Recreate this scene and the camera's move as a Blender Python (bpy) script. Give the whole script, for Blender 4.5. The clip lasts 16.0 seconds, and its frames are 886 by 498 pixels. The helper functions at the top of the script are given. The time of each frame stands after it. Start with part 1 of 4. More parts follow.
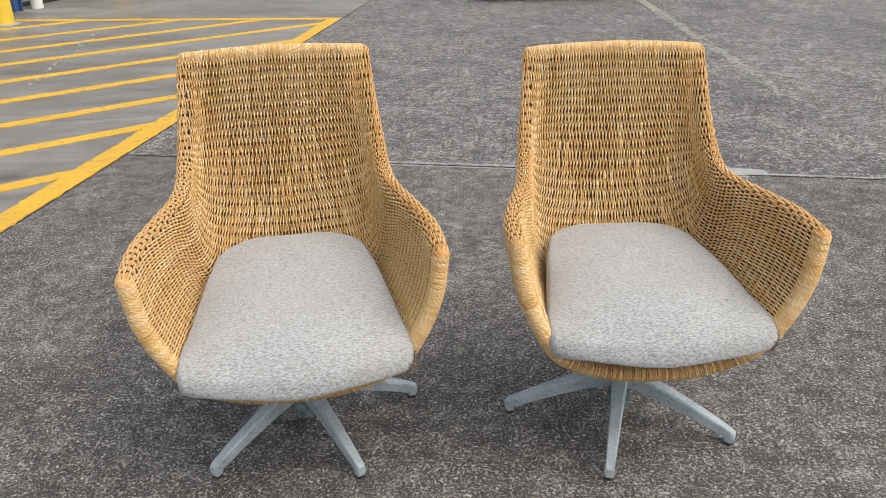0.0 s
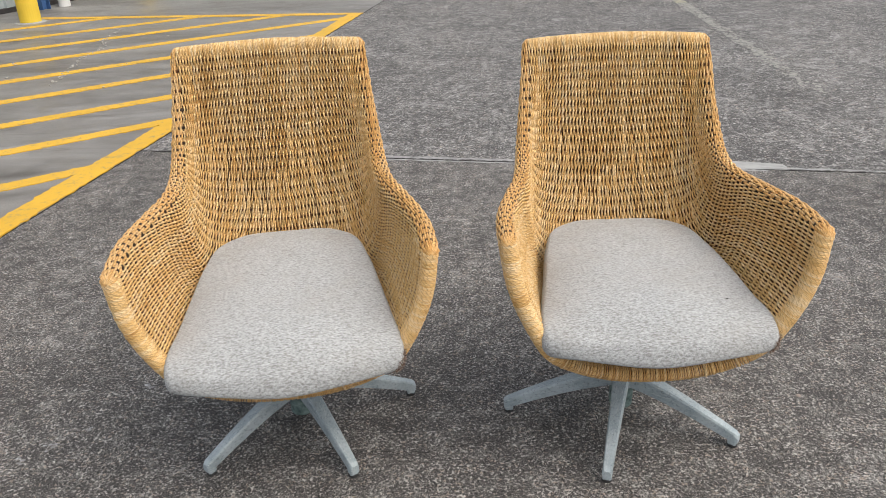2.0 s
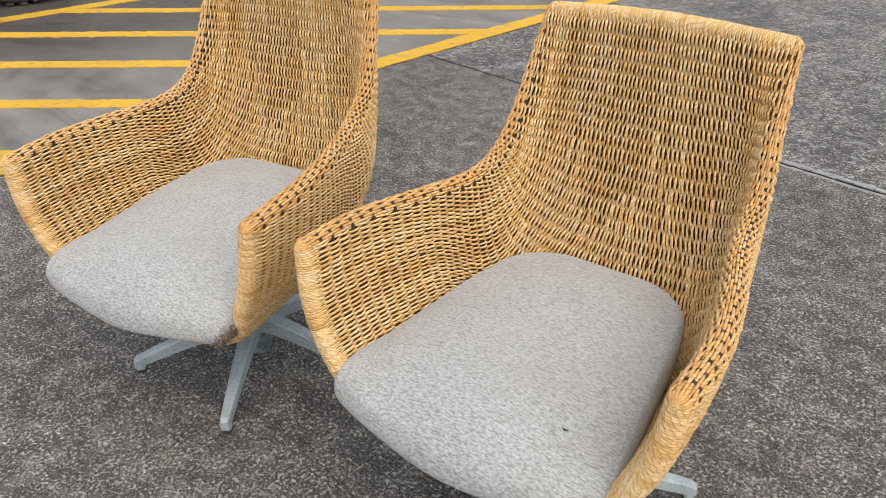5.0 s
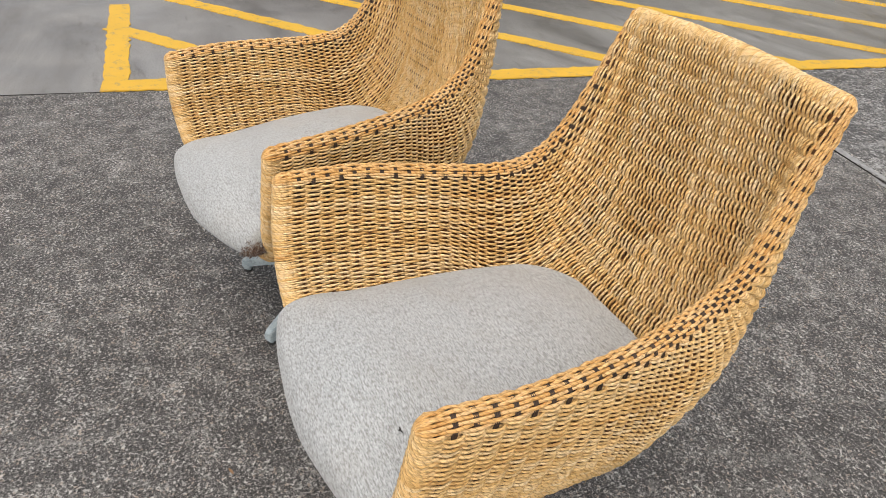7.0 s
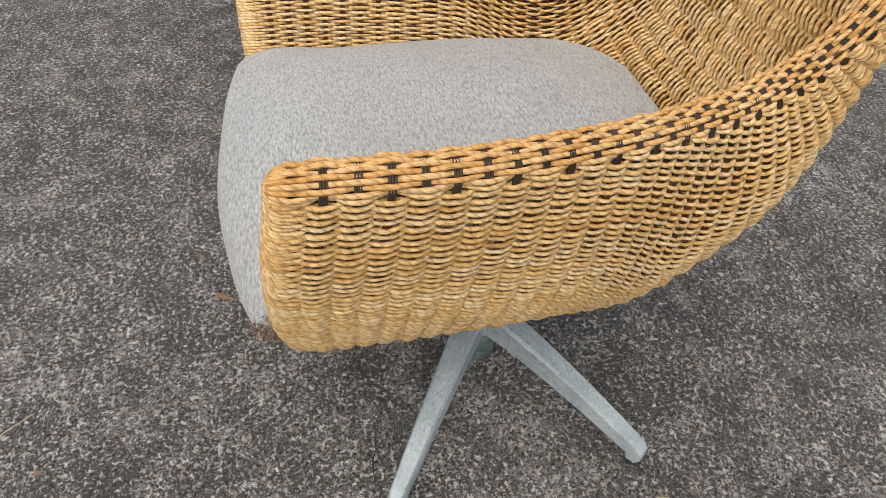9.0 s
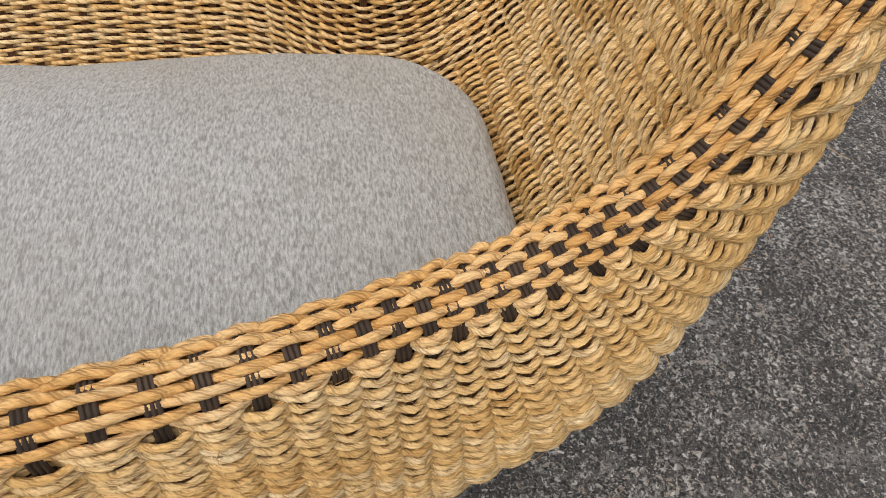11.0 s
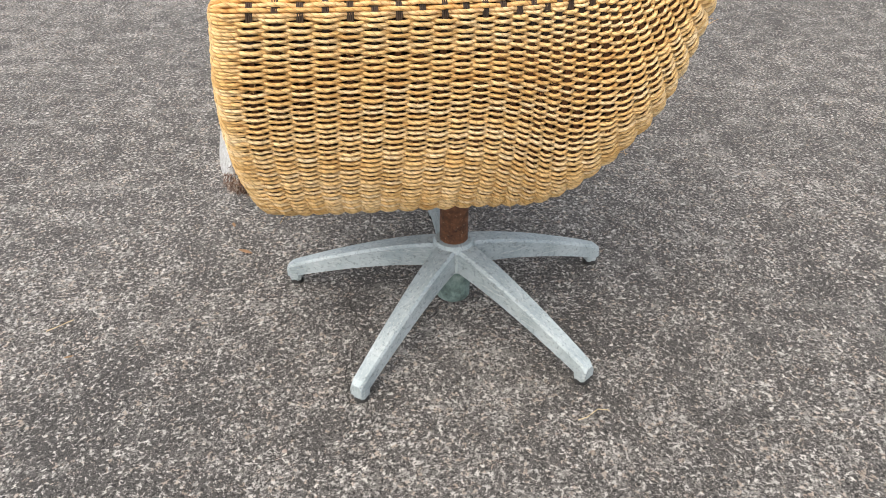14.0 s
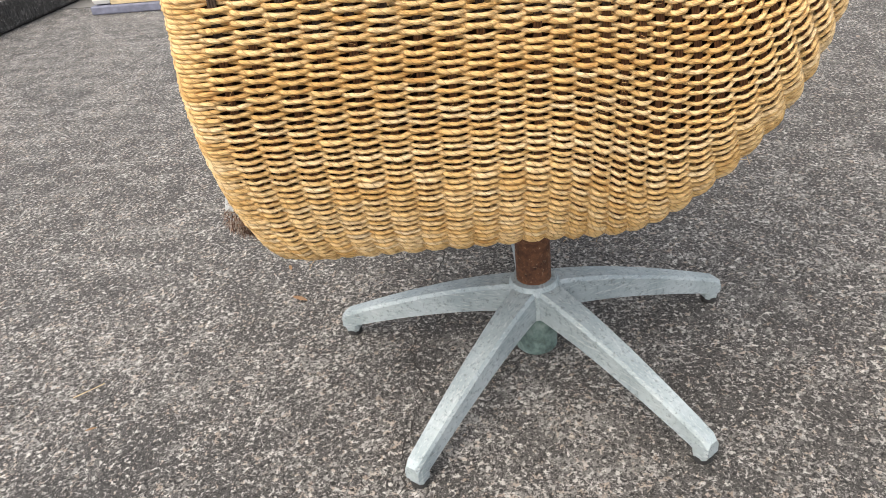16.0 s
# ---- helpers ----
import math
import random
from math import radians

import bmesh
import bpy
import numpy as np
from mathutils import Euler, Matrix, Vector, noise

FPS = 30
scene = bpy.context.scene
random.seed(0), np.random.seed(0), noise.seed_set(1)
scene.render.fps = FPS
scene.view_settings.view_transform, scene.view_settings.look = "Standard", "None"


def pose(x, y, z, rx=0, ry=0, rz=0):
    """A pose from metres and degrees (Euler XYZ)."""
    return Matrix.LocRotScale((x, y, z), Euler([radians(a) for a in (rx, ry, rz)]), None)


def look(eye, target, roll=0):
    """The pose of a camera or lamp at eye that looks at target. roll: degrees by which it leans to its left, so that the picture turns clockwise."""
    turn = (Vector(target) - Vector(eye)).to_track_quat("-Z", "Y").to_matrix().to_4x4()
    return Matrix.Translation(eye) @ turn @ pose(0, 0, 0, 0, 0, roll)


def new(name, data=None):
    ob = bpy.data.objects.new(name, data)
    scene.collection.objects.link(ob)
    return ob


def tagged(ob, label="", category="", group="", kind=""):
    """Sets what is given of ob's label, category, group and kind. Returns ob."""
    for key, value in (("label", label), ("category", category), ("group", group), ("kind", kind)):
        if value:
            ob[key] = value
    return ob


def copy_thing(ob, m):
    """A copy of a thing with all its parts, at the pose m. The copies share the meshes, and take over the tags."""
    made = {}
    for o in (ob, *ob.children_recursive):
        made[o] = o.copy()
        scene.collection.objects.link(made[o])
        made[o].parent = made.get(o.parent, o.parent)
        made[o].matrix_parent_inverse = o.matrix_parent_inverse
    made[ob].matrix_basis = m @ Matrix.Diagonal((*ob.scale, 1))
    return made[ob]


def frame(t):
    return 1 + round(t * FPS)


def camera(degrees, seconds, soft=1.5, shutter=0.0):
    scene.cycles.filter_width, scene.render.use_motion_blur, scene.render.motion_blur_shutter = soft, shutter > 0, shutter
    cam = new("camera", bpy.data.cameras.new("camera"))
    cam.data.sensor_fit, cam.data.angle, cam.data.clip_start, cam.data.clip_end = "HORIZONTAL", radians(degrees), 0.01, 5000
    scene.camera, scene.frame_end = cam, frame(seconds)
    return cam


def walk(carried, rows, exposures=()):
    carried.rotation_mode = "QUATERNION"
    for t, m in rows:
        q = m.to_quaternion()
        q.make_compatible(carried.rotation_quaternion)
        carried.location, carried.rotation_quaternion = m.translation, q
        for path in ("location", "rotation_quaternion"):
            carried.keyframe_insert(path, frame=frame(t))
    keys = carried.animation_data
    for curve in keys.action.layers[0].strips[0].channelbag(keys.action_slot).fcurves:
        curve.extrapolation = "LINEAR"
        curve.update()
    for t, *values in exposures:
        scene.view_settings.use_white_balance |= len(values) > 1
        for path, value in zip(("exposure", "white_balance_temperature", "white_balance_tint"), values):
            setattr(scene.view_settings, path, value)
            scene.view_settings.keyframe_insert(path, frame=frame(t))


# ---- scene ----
cam = camera(58.3, 16.0, soft=0.6)
PATH = [
    (0, (0.07, -0.054, 1.263), (0.015, 1.759, 0.42), -1.2),
    (0.5, (0.069, -0.049, 1.265), (0.019, 1.767, 0.429), -1.2),
    (1, (0.069, -0.05, 1.262), (0.011, 1.769, 0.433), -1.4),
    (1.5, (0.072, -0.047, 1.265), (-0.006, 1.766, 0.423), -1.7),
    (2, (0.147, -0.021, 1.25), (0.02, 1.784, 0.398), -2.1),
    (2.5, (0.303, 0.028, 1.252), (0.106, 1.816, 0.377), -2.4),
    (3, (0.43, 0.128, 1.227), (0.169, 1.894, 0.324), -1.9),
    (3.5, (0.576, 0.311, 1.212), (0.178, 2.021, 0.254), -1.4),
    (4, (0.761, 0.45, 1.205), (0.159, 2.085, 0.222), -1.5),
    (4.5, (0.93, 0.559, 1.214), (0.055, 2.057, 0.219), -1.7),
    (5, (1.031, 0.698, 1.216), (-0.077, 2.028, 0.216), -0.7),
    (5.2, (1.074, 0.741, 1.225), (-0.112, 1.996, 0.214), -0.1),
    (7.3, (1.404, 1.233, 1.171), (-0.192, 1.831, 0.120), 3.8),
    (7.5, (1.433, 1.264, 1.144), (-0.162, 1.817, 0.070), 3.8),
    (8, (1.460, 1.337, 1.067), (-0.123, 1.800, -0.064), 4.2),
    (8.2, (1.446, 1.359, 1.053), (-0.118, 1.797, -0.114), 4.5),
    (10.3, (0.939, 1.602, 0.814), (-0.347, 1.829, -0.701), 3.0),
    (10.5, (0.938, 1.649, 0.819), (-0.358, 1.864, -0.689), 2.8),
    (11, (0.929, 1.766, 0.863), (-0.42, 1.936, -0.603), 2.0),
    (11.5, (0.937, 1.813, 0.942), (-0.485, 1.95, -0.458), 0.8),
    (12, (1.025, 1.753, 0.935), (-0.453, 1.87, -0.407), -1.1),
    (12.5, (1.151, 1.668, 0.899), (-0.386, 1.773, -0.378), -1.8),
    (13, (1.376, 1.638, 0.912), (-0.222, 1.729, -0.287), -1.1),
    (13.5, (1.528, 1.605, 0.898), (-0.116, 1.702, -0.237), -0.3),
    (14, (1.587, 1.588, 0.828), (-0.091, 1.689, -0.255), 0.6),
    (14.5, (1.603, 1.627, 0.739), (-0.1, 1.7, -0.307), 0.4),
    (15, (1.607, 1.664, 0.671), (-0.107, 1.661, -0.36), -1.5),
    (15.5, (1.579, 1.667, 0.689), (-0.139, 1.569, -0.331), -3.9),
    (16, (1.381, 1.654, 0.716), (-0.336, 1.466, -0.293), -6.5),
]
walk(cam, [(t, look(eye, target, roll)) for t, eye, target, roll in PATH], exposures=[(0, 0.19, 6600, 8), (5, 0.13, 6600, 8), (8, 0.10, 6650, 8), (10.3, -0.18, 6650, 8), (11, -0.18, 6700, 8), (12, -0.14, 6700, 8), (13, 0.33, 6700, 8), (14, 0.65, 6700, 8), (15, 0.67, 6700, 8), (16, 0.68, 6760, 8)])

# ---- light: bright overcast sky, brighter from the open side behind the first camera ----
SUN_ELEVATION, SUN_AZIMUTH = 56.0, -30.0
world = bpy.data.worlds.new("sky")
scene.world = world
world.use_nodes = True
wn = world.node_tree
sky = wn.nodes.new("ShaderNodeTexSky")
sky.sky_type = "NISHITA"
sky.sun_disc = False
sky.sun_elevation = radians(SUN_ELEVATION)
sky.sun_rotation = radians(90 - SUN_AZIMUTH)
sky.dust_density = 6.0
sky.air_density = 0.8
sky.ozone_density = 0.5
cloud = wn.nodes.new("ShaderNodeMix")
cloud.data_type = "RGBA"
cloud.inputs[0].default_value = 0.5
cloud.inputs[7].default_value = (4.45, 4.55, 4.85, 1.0)
wn.links.new(sky.outputs[0], cloud.inputs[6])
wn.links.new(cloud.outputs[2], wn.nodes["Background"].inputs[0])
wn.nodes["Background"].inputs[1].default_value = 0.190
sun = new("sun", bpy.data.lights.new("sun", "SUN"))
sun.data.energy = 1.32
sun.data.angle = radians(65)
sun.data.color = (1.0, 0.975, 0.94)
se, sa = radians(SUN_ELEVATION), radians(SUN_AZIMUTH)
sun.matrix_world = look((8 * math.cos(se) * math.cos(sa), 8 * math.cos(se) * math.sin(sa), 8 * math.sin(se)), (0, 0, 0))


# ---- material helpers ----
class Nodes:
    """A node material with a Principled shader."""

    def __init__(self, name, rough=0.8, metal=0.0):
        self.m = bpy.data.materials.new(name)
        self.m.use_nodes = True
        self.t = self.m.node_tree
        self.b = self.t.nodes["Principled BSDF"]
        self.b.inputs["Roughness"].default_value = rough
        self.b.inputs["Metallic"].default_value = metal
        self.coord = self.t.nodes.new("ShaderNodeTexCoord")

    def put(self, socket, value):
        if isinstance(value, bpy.types.NodeSocket):
            self.t.links.new(value, socket)
        elif isinstance(value, tuple) and len(value) == 3 and socket.type == "RGBA":
            socket.default_value = (*value, 1.0)
        else:
            socket.default_value = value

    def mapped(self, scale, source="Object", turn=(0, 0, 0)):
        n = self.t.nodes.new("ShaderNodeMapping")
        self.put(n.inputs["Vector"], self.coord.outputs[source])
        n.inputs["Scale"].default_value = scale if isinstance(scale, tuple) else (scale,) * 3
        n.inputs["Rotation"].default_value = turn
        return n.outputs[0]

    def noise(self, scale, detail=4.0, rough=0.55, vector=None, distortion=0.0):
        n = self.t.nodes.new("ShaderNodeTexNoise")
        self.put(n.inputs["Vector"], vector if vector else self.coord.outputs["Object"])
        n.inputs["Scale"].default_value = scale
        n.inputs["Detail"].default_value = detail
        n.inputs["Roughness"].default_value = rough
        n.inputs["Distortion"].default_value = distortion
        return n.outputs["Fac"]

    def cells(self, scale, output="Color", vector=None, feature="F1", random_=1.0):
        n = self.t.nodes.new("ShaderNodeTexVoronoi")
        n.feature = feature
        self.put(n.inputs["Vector"], vector if vector else self.coord.outputs["Object"])
        n.inputs["Scale"].default_value = scale
        n.inputs["Randomness"].default_value = random_
        return n.outputs[output]

    def ramp(self, value, *stops):
        n = self.t.nodes.new("ShaderNodeValToRGB")
        self.put(n.inputs[0], value)
        e = n.color_ramp.elements
        while len(e) < len(stops):
            e.new(0.5)
        for el, (p, c) in zip(e, stops):
            el.position = p
            el.color = (*c, 1.0) if isinstance(c, tuple) else (c, c, c, 1.0)
        return n.outputs[0]

    def mix(self, fac, a, b, kind="MIX"):
        n = self.t.nodes.new("ShaderNodeMix")
        n.data_type = "RGBA"
        n.blend_type = kind
        self.put(n.inputs[0], fac)
        self.put(n.inputs[6], a)
        self.put(n.inputs[7], b)
        return n.outputs[2]

    def math(self, op, a, b=0.0, c=0.0):
        n = self.t.nodes.new("ShaderNodeMath")
        n.operation = op
        for s, v in zip(n.inputs, (a, b, c)):
            self.put(s, v)
        return n.outputs[0]

    def split(self, colour):
        n = self.t.nodes.new("ShaderNodeSeparateXYZ")
        self.put(n.inputs[0], colour)
        return n.outputs

    def random(self):
        return self.t.nodes.new("ShaderNodeObjectInfo").outputs["Random"]

    def done(self, colour, bump=None, strength=0.3, distance=0.002, rough=None):
        self.put(self.b.inputs["Base Color"], colour)
        if rough is not None:
            self.put(self.b.inputs["Roughness"], rough)
        if bump is not None:
            n = self.t.nodes.new("ShaderNodeBump")
            n.inputs["Strength"].default_value = strength
            n.inputs["Distance"].default_value = distance
            self.put(n.inputs["Height"], bump)
            self.t.links.new(n.outputs[0], self.b.inputs["Normal"])
        return self.m


def straw_material(name, warm=(1.0, 1.0, 1.0)):
    """Loosely twisted seagrass cord; UV x runs along the cord in metres, UV y round it."""
    n = Nodes(name, 0.62)
    uv = n.coord.outputs["UV"]
    u = n.split(uv)
    sway = n.noise(1.0, 3, 0.6, n.mapped((45, 1, 1), "UV"))
    patch = n.noise(9.0, 4, 0.6)
    shake = n.noise(170.0, 3, 0.6)
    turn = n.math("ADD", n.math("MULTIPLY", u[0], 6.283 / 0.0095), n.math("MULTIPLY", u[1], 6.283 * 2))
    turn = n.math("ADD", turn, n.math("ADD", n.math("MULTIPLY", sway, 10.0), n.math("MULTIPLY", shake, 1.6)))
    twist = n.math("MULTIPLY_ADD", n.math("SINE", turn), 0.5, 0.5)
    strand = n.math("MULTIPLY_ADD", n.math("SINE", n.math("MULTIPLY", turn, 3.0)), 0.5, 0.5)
    fibre = n.noise(1.0, 4, 0.65, n.mapped((110, 16, 1), "UV"))
    along = n.noise(1.0, 3, 0.65, n.mapped((26, 0.8, 1), "UV"))
    each = n.random()
    t = n.math("ADD", n.math("MULTIPLY", along, 0.75), n.math("MULTIPLY", each, 0.32))
    t = n.math("ADD", t, n.math("MULTIPLY_ADD", patch, 0.34, -0.14))
    k = lambda c: tuple(p * q for p, q in zip(c, warm))
    c = n.ramp(t, (0.22, k((0.50, 0.25, 0.068))), (0.38, k((0.76, 0.475, 0.175))), (0.56, k((0.88, 0.61, 0.28))), (0.82, k((0.94, 0.75, 0.46))))
    # grooves between the twisted strands get their crevice shade painted into the colour
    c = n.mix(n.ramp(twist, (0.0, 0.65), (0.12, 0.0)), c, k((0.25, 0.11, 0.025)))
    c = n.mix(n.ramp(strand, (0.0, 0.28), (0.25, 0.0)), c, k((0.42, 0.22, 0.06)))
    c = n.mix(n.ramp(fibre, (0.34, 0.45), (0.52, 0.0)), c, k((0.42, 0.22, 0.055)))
    c = n.mix(n.ramp(fibre, (0.60, 0.0), (0.75, 0.5)), c, k((0.94, 0.80, 0.54)))
    h = n.math("ADD", n.math("MULTIPLY", twist, 0.8), n.math("ADD", n.math("MULTIPLY", strand, 0.35), n.math("MULTIPLY", fibre, 0.9)))
    return n.done(c, h, 0.7, 0.0014, n.ramp(fibre, (0.3, 0.75), (0.7, 0.5)))


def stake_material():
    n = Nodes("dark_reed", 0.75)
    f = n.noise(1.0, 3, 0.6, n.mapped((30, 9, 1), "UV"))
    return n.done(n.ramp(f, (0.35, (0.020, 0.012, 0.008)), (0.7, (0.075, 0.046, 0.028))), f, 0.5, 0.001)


# the dark reed again, browned to carry the weave's warm bounced light
def reed_material():
    n = Nodes("reed_bounce_brown", 0.7)
    f = n.noise(1.0, 3, 0.6, n.mapped((30, 9, 1), "UV"))
    return n.done(n.ramp(f, (0.35, (0.06, 0.023, 0.007)), (0.7, (0.17, 0.07, 0.022))), f, 0.5, 0.001)


# near-black brown that stands for the shade inside the weave's gaps
def gap_shade_material():
    n = Nodes("weave_gap_shade", 0.9)
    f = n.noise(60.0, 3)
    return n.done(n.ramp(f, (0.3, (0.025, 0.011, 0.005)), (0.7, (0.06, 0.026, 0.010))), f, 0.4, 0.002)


def fabric_material():
    n = Nodes("woven_upholstery", 0.9)
    dash = n.noise(1.0, 2, 0.5, n.mapped((180, 500, 300)))
    big = n.noise(1.0, 1, 0.4, n.mapped((110, 330, 220)))
    stain = n.noise(7.0, 4, 0.6)
    weave = n.noise(900.0, 1, 0.5)
    c = n.ramp(dash, (0.35, (0.25, 0.256, 0.252)), (0.44, (0.355, 0.364, 0.361)), (0.56, (0.405, 0.417, 0.415)), (0.68, (0.51, 0.525, 0.525)))
    c = n.mix(n.ramp(big, (0.36, 0.45), (0.44, 0.0)), c, (0.20, 0.19, 0.172))
    c = n.mix(n.ramp(big, (0.56, 0.0), (0.68, 0.3)), c, (0.50, 0.52, 0.515))
    c = n.mix(n.ramp(stain, (0.5, 0.0), (0.75, 0.30)), c, (0.30, 0.275, 0.235))
    crease = n.noise(1.0, 2, 0.5, n.mapped((9, 26, 9), turn=(0, 0, 0.4)), 0.8)
    h = n.math("ADD", n.math("MULTIPLY", dash, 1.0), n.math("MULTIPLY", weave, 0.4))
    h = n.math("ADD", h, n.math("MULTIPLY", crease, 2.2))
    n.b.inputs["Sheen Weight"].default_value = 0.25
    return n.done(c, h, 0.6, 0.002)


def alloy_material():
    n = Nodes("weathered_alloy", 0.5, 0.2)
    grime = n.noise(150.0, 6, 0.75)
    tint = n.noise(14.0, 4, 0.6)
    scratch = n.noise(1.0, 3, 0.6, n.mapped((60, 400, 400)))
    c = n.ramp(tint, (0.38, (0.31, 0.37, 0.39)), (0.6, (0.435, 0.50, 0.52)))
    c = n.mix(n.ramp(grime, (0.54, 0.0), (0.62, 0.55)), c, (0.15, 0.165, 0.165))
    c = n.mix(n.ramp(scratch, (0.54, 0.0), (0.68, 0.55)), c, (0.60, 0.64, 0.645))
    return n.done(c, n.math("ADD", grime, scratch), 0.25, 0.001, n.ramp(grime, (0.4, 0.45), (0.65, 0.8)))


def verdigris_material():
    n = Nodes("verdigris_metal", 0.7, 0.2)
    f = n.noise(40.0, 6, 0.7)
    return n.done(n.ramp(f, (0.35, (0.07, 0.10, 0.095)), (0.5, (0.16, 0.235, 0.22)), (0.68, (0.30, 0.38, 0.36))), f, 0.35, 0.001)


def rust_material():
    n = Nodes("rusted_steel", 0.75, 0.3)
    f = n.noise(60.0, 8, 0.75)
    g = n.noise(230.0, 3, 0.6)
    c = n.ramp(f, (0.32, (0.035, 0.018, 0.012)), (0.5, (0.13, 0.055, 0.028)), (0.68, (0.25, 0.12, 0.06)))
    c = n.mix(n.ramp(g, (0.62, 0.0), (0.7, 0.8)), c, (0.42, 0.30, 0.20))
    return n.done(c, n.math("ADD", f, g), 0.5, 0.001)


def rubber_material():
    n = Nodes("black_rubber", 0.75)
    f = n.noise(40.0, 4)
    return n.done(n.ramp(f, (0.3, (0.012, 0.012, 0.013)), (0.75, (0.045, 0.044, 0.043))), f, 0.2, 0.001)


def aggregate_material(name, dark, mid, light, cover, soil=0.5, scuffs=0.5, spread=1.0, grain=1.0, depth=0.2):
    """Worn concrete with irregular exposed stone chips, black soiling and pale scuffed patches."""
    n = Nodes(name, 0.85)
    flat = n.mapped((1, 1, depth))
    chip = n.noise(125.0 * grain, 4.0, 0.68, flat, 0.35)
    chip2 = n.noise(260.0 * grain, 3.0, 0.62, flat, 0.5)
    grit = n.noise(520.0 * grain, 1.5, 0.6, flat)
    cell = n.split(n.cells(120.0 * grain, "Color", flat))
    big = n.noise(0.55, 7, 0.62, flat, 0.5)
    mid_n = n.noise(3.2, 7, 0.66, flat, 0.3)
    clump = n.noise(16.0, 4, 0.6, flat)
    wear = n.math("ADD", n.math("MULTIPLY", mid_n, 0.6), n.math("MULTIPLY", big, 0.4))
    wear = n.math("MULTIPLY_ADD", n.math("SUBTRACT", wear, 0.5), spread, 0.5)
    c = n.ramp(wear, (0.36, dark), (0.50, mid), (0.64, tuple(min(1, v * 1.4) for v in mid)))
    c = n.mix(n.ramp(grit, (0.38, 0.75), (0.55, 0.0)), c, tuple(v * 0.3 for v in dark))
    lift = n.math("ADD", n.math("MULTIPLY", n.math("SUBTRACT", wear, 0.5), 0.32), n.math("MULTIPLY", n.math("SUBTRACT", clump, 0.5), 0.22))
    stones = n.ramp(n.math("ADD", chip, lift), (0.62 - cover, 0.0), (0.69 - cover, 1.0))
    small = n.ramp(n.math("ADD", chip2, lift), (0.66 - cover, 0.0), (0.72 - cover, 0.8))
    tone = n.ramp(cell[1], (0.0, tuple(v * 0.5 for v in light)), (0.5, light), (1.0, tuple(min(1, v * 1.55) for v in light)))
    tone = n.mix(n.ramp(cell[0], (0.72, 0.0), (0.8, 0.55)), tone, (light[0] * 0.95, light[1] * 0.74, light[2] * 0.58))
    c = n.mix(small, c, tuple(v * 0.75 for v in light))
    c = n.mix(n.math("MULTIPLY", stones, 0.9), c, tone)
    scuff = n.noise(26.0, 7, 0.8, flat, 0.4)
    graze = n.noise(5.0, 10, 0.82, n.mapped((1.3, 0.8, 0.2), turn=(0, 0, 0.5)), 0.6)
    c = n.mix(n.ramp(graze, (0.54, 0.0), (0.62, scuffs)), c, tuple(v * 0.85 for v in light))
    c = n.mix(n.ramp(graze, (0.34, scuffs * 0.7), (0.43, 0.0)), c, tuple(v * 0.6 for v in dark))
    c = n.mix(n.ramp(n.math("ADD", scuff, n.math("MULTIPLY", lift, 0.9)), (0.53, 0.0), (0.60, scuffs)), c, tuple(v * 0.8 for v in light))
    c = n.mix(n.ramp(scuff, (0.36, scuffs), (0.45, 0.0)), c, tuple(v * 0.5 for v in dark))
    black = n.noise(1.7, 6, 0.7, flat, 0.6)
    c = n.mix(n.ramp(black, (0.52, 0.0), (0.70, soil)), c, tuple(v * 0.55 for v in dark))
    pit = n.noise(210.0 * grain, 2.0, 0.6, n.mapped((1, 1, 0.2), turn=(0, 0, 1.0)), 0.5)
    c = n.mix(n.ramp(pit, (0.385, 0.9), (0.445, 0.0)), c, tuple(v * 0.2 for v in dark))
    h = n.math("ADD", n.math("MULTIPLY", stones, 0.5), n.math("MULTIPLY", grit, 0.8))
    return n.done(c, h, 0.7, 0.004, n.ramp(mid_n, (0.3, 0.72), (0.7, 0.92)))


def smooth_concrete_material():
    n = Nodes("trowelled_concrete", 0.5)
    flat = n.mapped((1, 1, 0.2))
    big = n.noise(0.9, 9, 0.68, n.mapped((0.6, 1.5, 1), turn=(0, 0, 0.6)), 1.0)
    mid = n.noise(5.0, 8, 0.72, flat, 0.5)
    fine = n.noise(150.0, 4, 0.6, flat)
    c = n.ramp(n.math("ADD", n.math("MULTIPLY", big, 0.6), n.math("MULTIPLY", mid, 0.4)), (0.36, (0.085, 0.075, 0.064)), (0.47, (0.18, 0.170, 0.156)), (0.60, (0.275, 0.266, 0.25)))
    c = n.mix(n.ramp(fine, (0.36, 0.5), (0.5, 0.0)), c, (0.10, 0.094, 0.085))
    smear = n.noise(2.2, 9, 0.75, n.mapped((0.5, 2.4, 1), turn=(0, 0, -0.3)), 0.8)
    c = n.mix(n.ramp(smear, (0.56, 0.0), (0.66, 0.6)), c, (0.075, 0.062, 0.05))
    # the parked vehicle's undershadow painted in with a brown stain, as one broad patch
    place = n.mapped((0.48, 0.42, 0.0))
    place.node.inputs["Location"].default_value = (4.3 * 0.48, -3.4 * 0.42, 0)
    ball = n.t.nodes.new("ShaderNodeTexGradient")
    ball.gradient_type = "SPHERICAL"
    n.put(ball.inputs[0], place)
    under_shade = n.math("ADD", ball.outputs["Fac"], n.math("MULTIPLY_ADD", big, 0.9, -0.45))
    c = n.mix(n.ramp(under_shade, (0.15, 0.0), (0.55, 0.8)), c, (0.05, 0.041, 0.034))
    return n.done(c, fine, 0.2, 0.002, n.ramp(mid, (0.35, 0.32), (0.65, 0.62)))


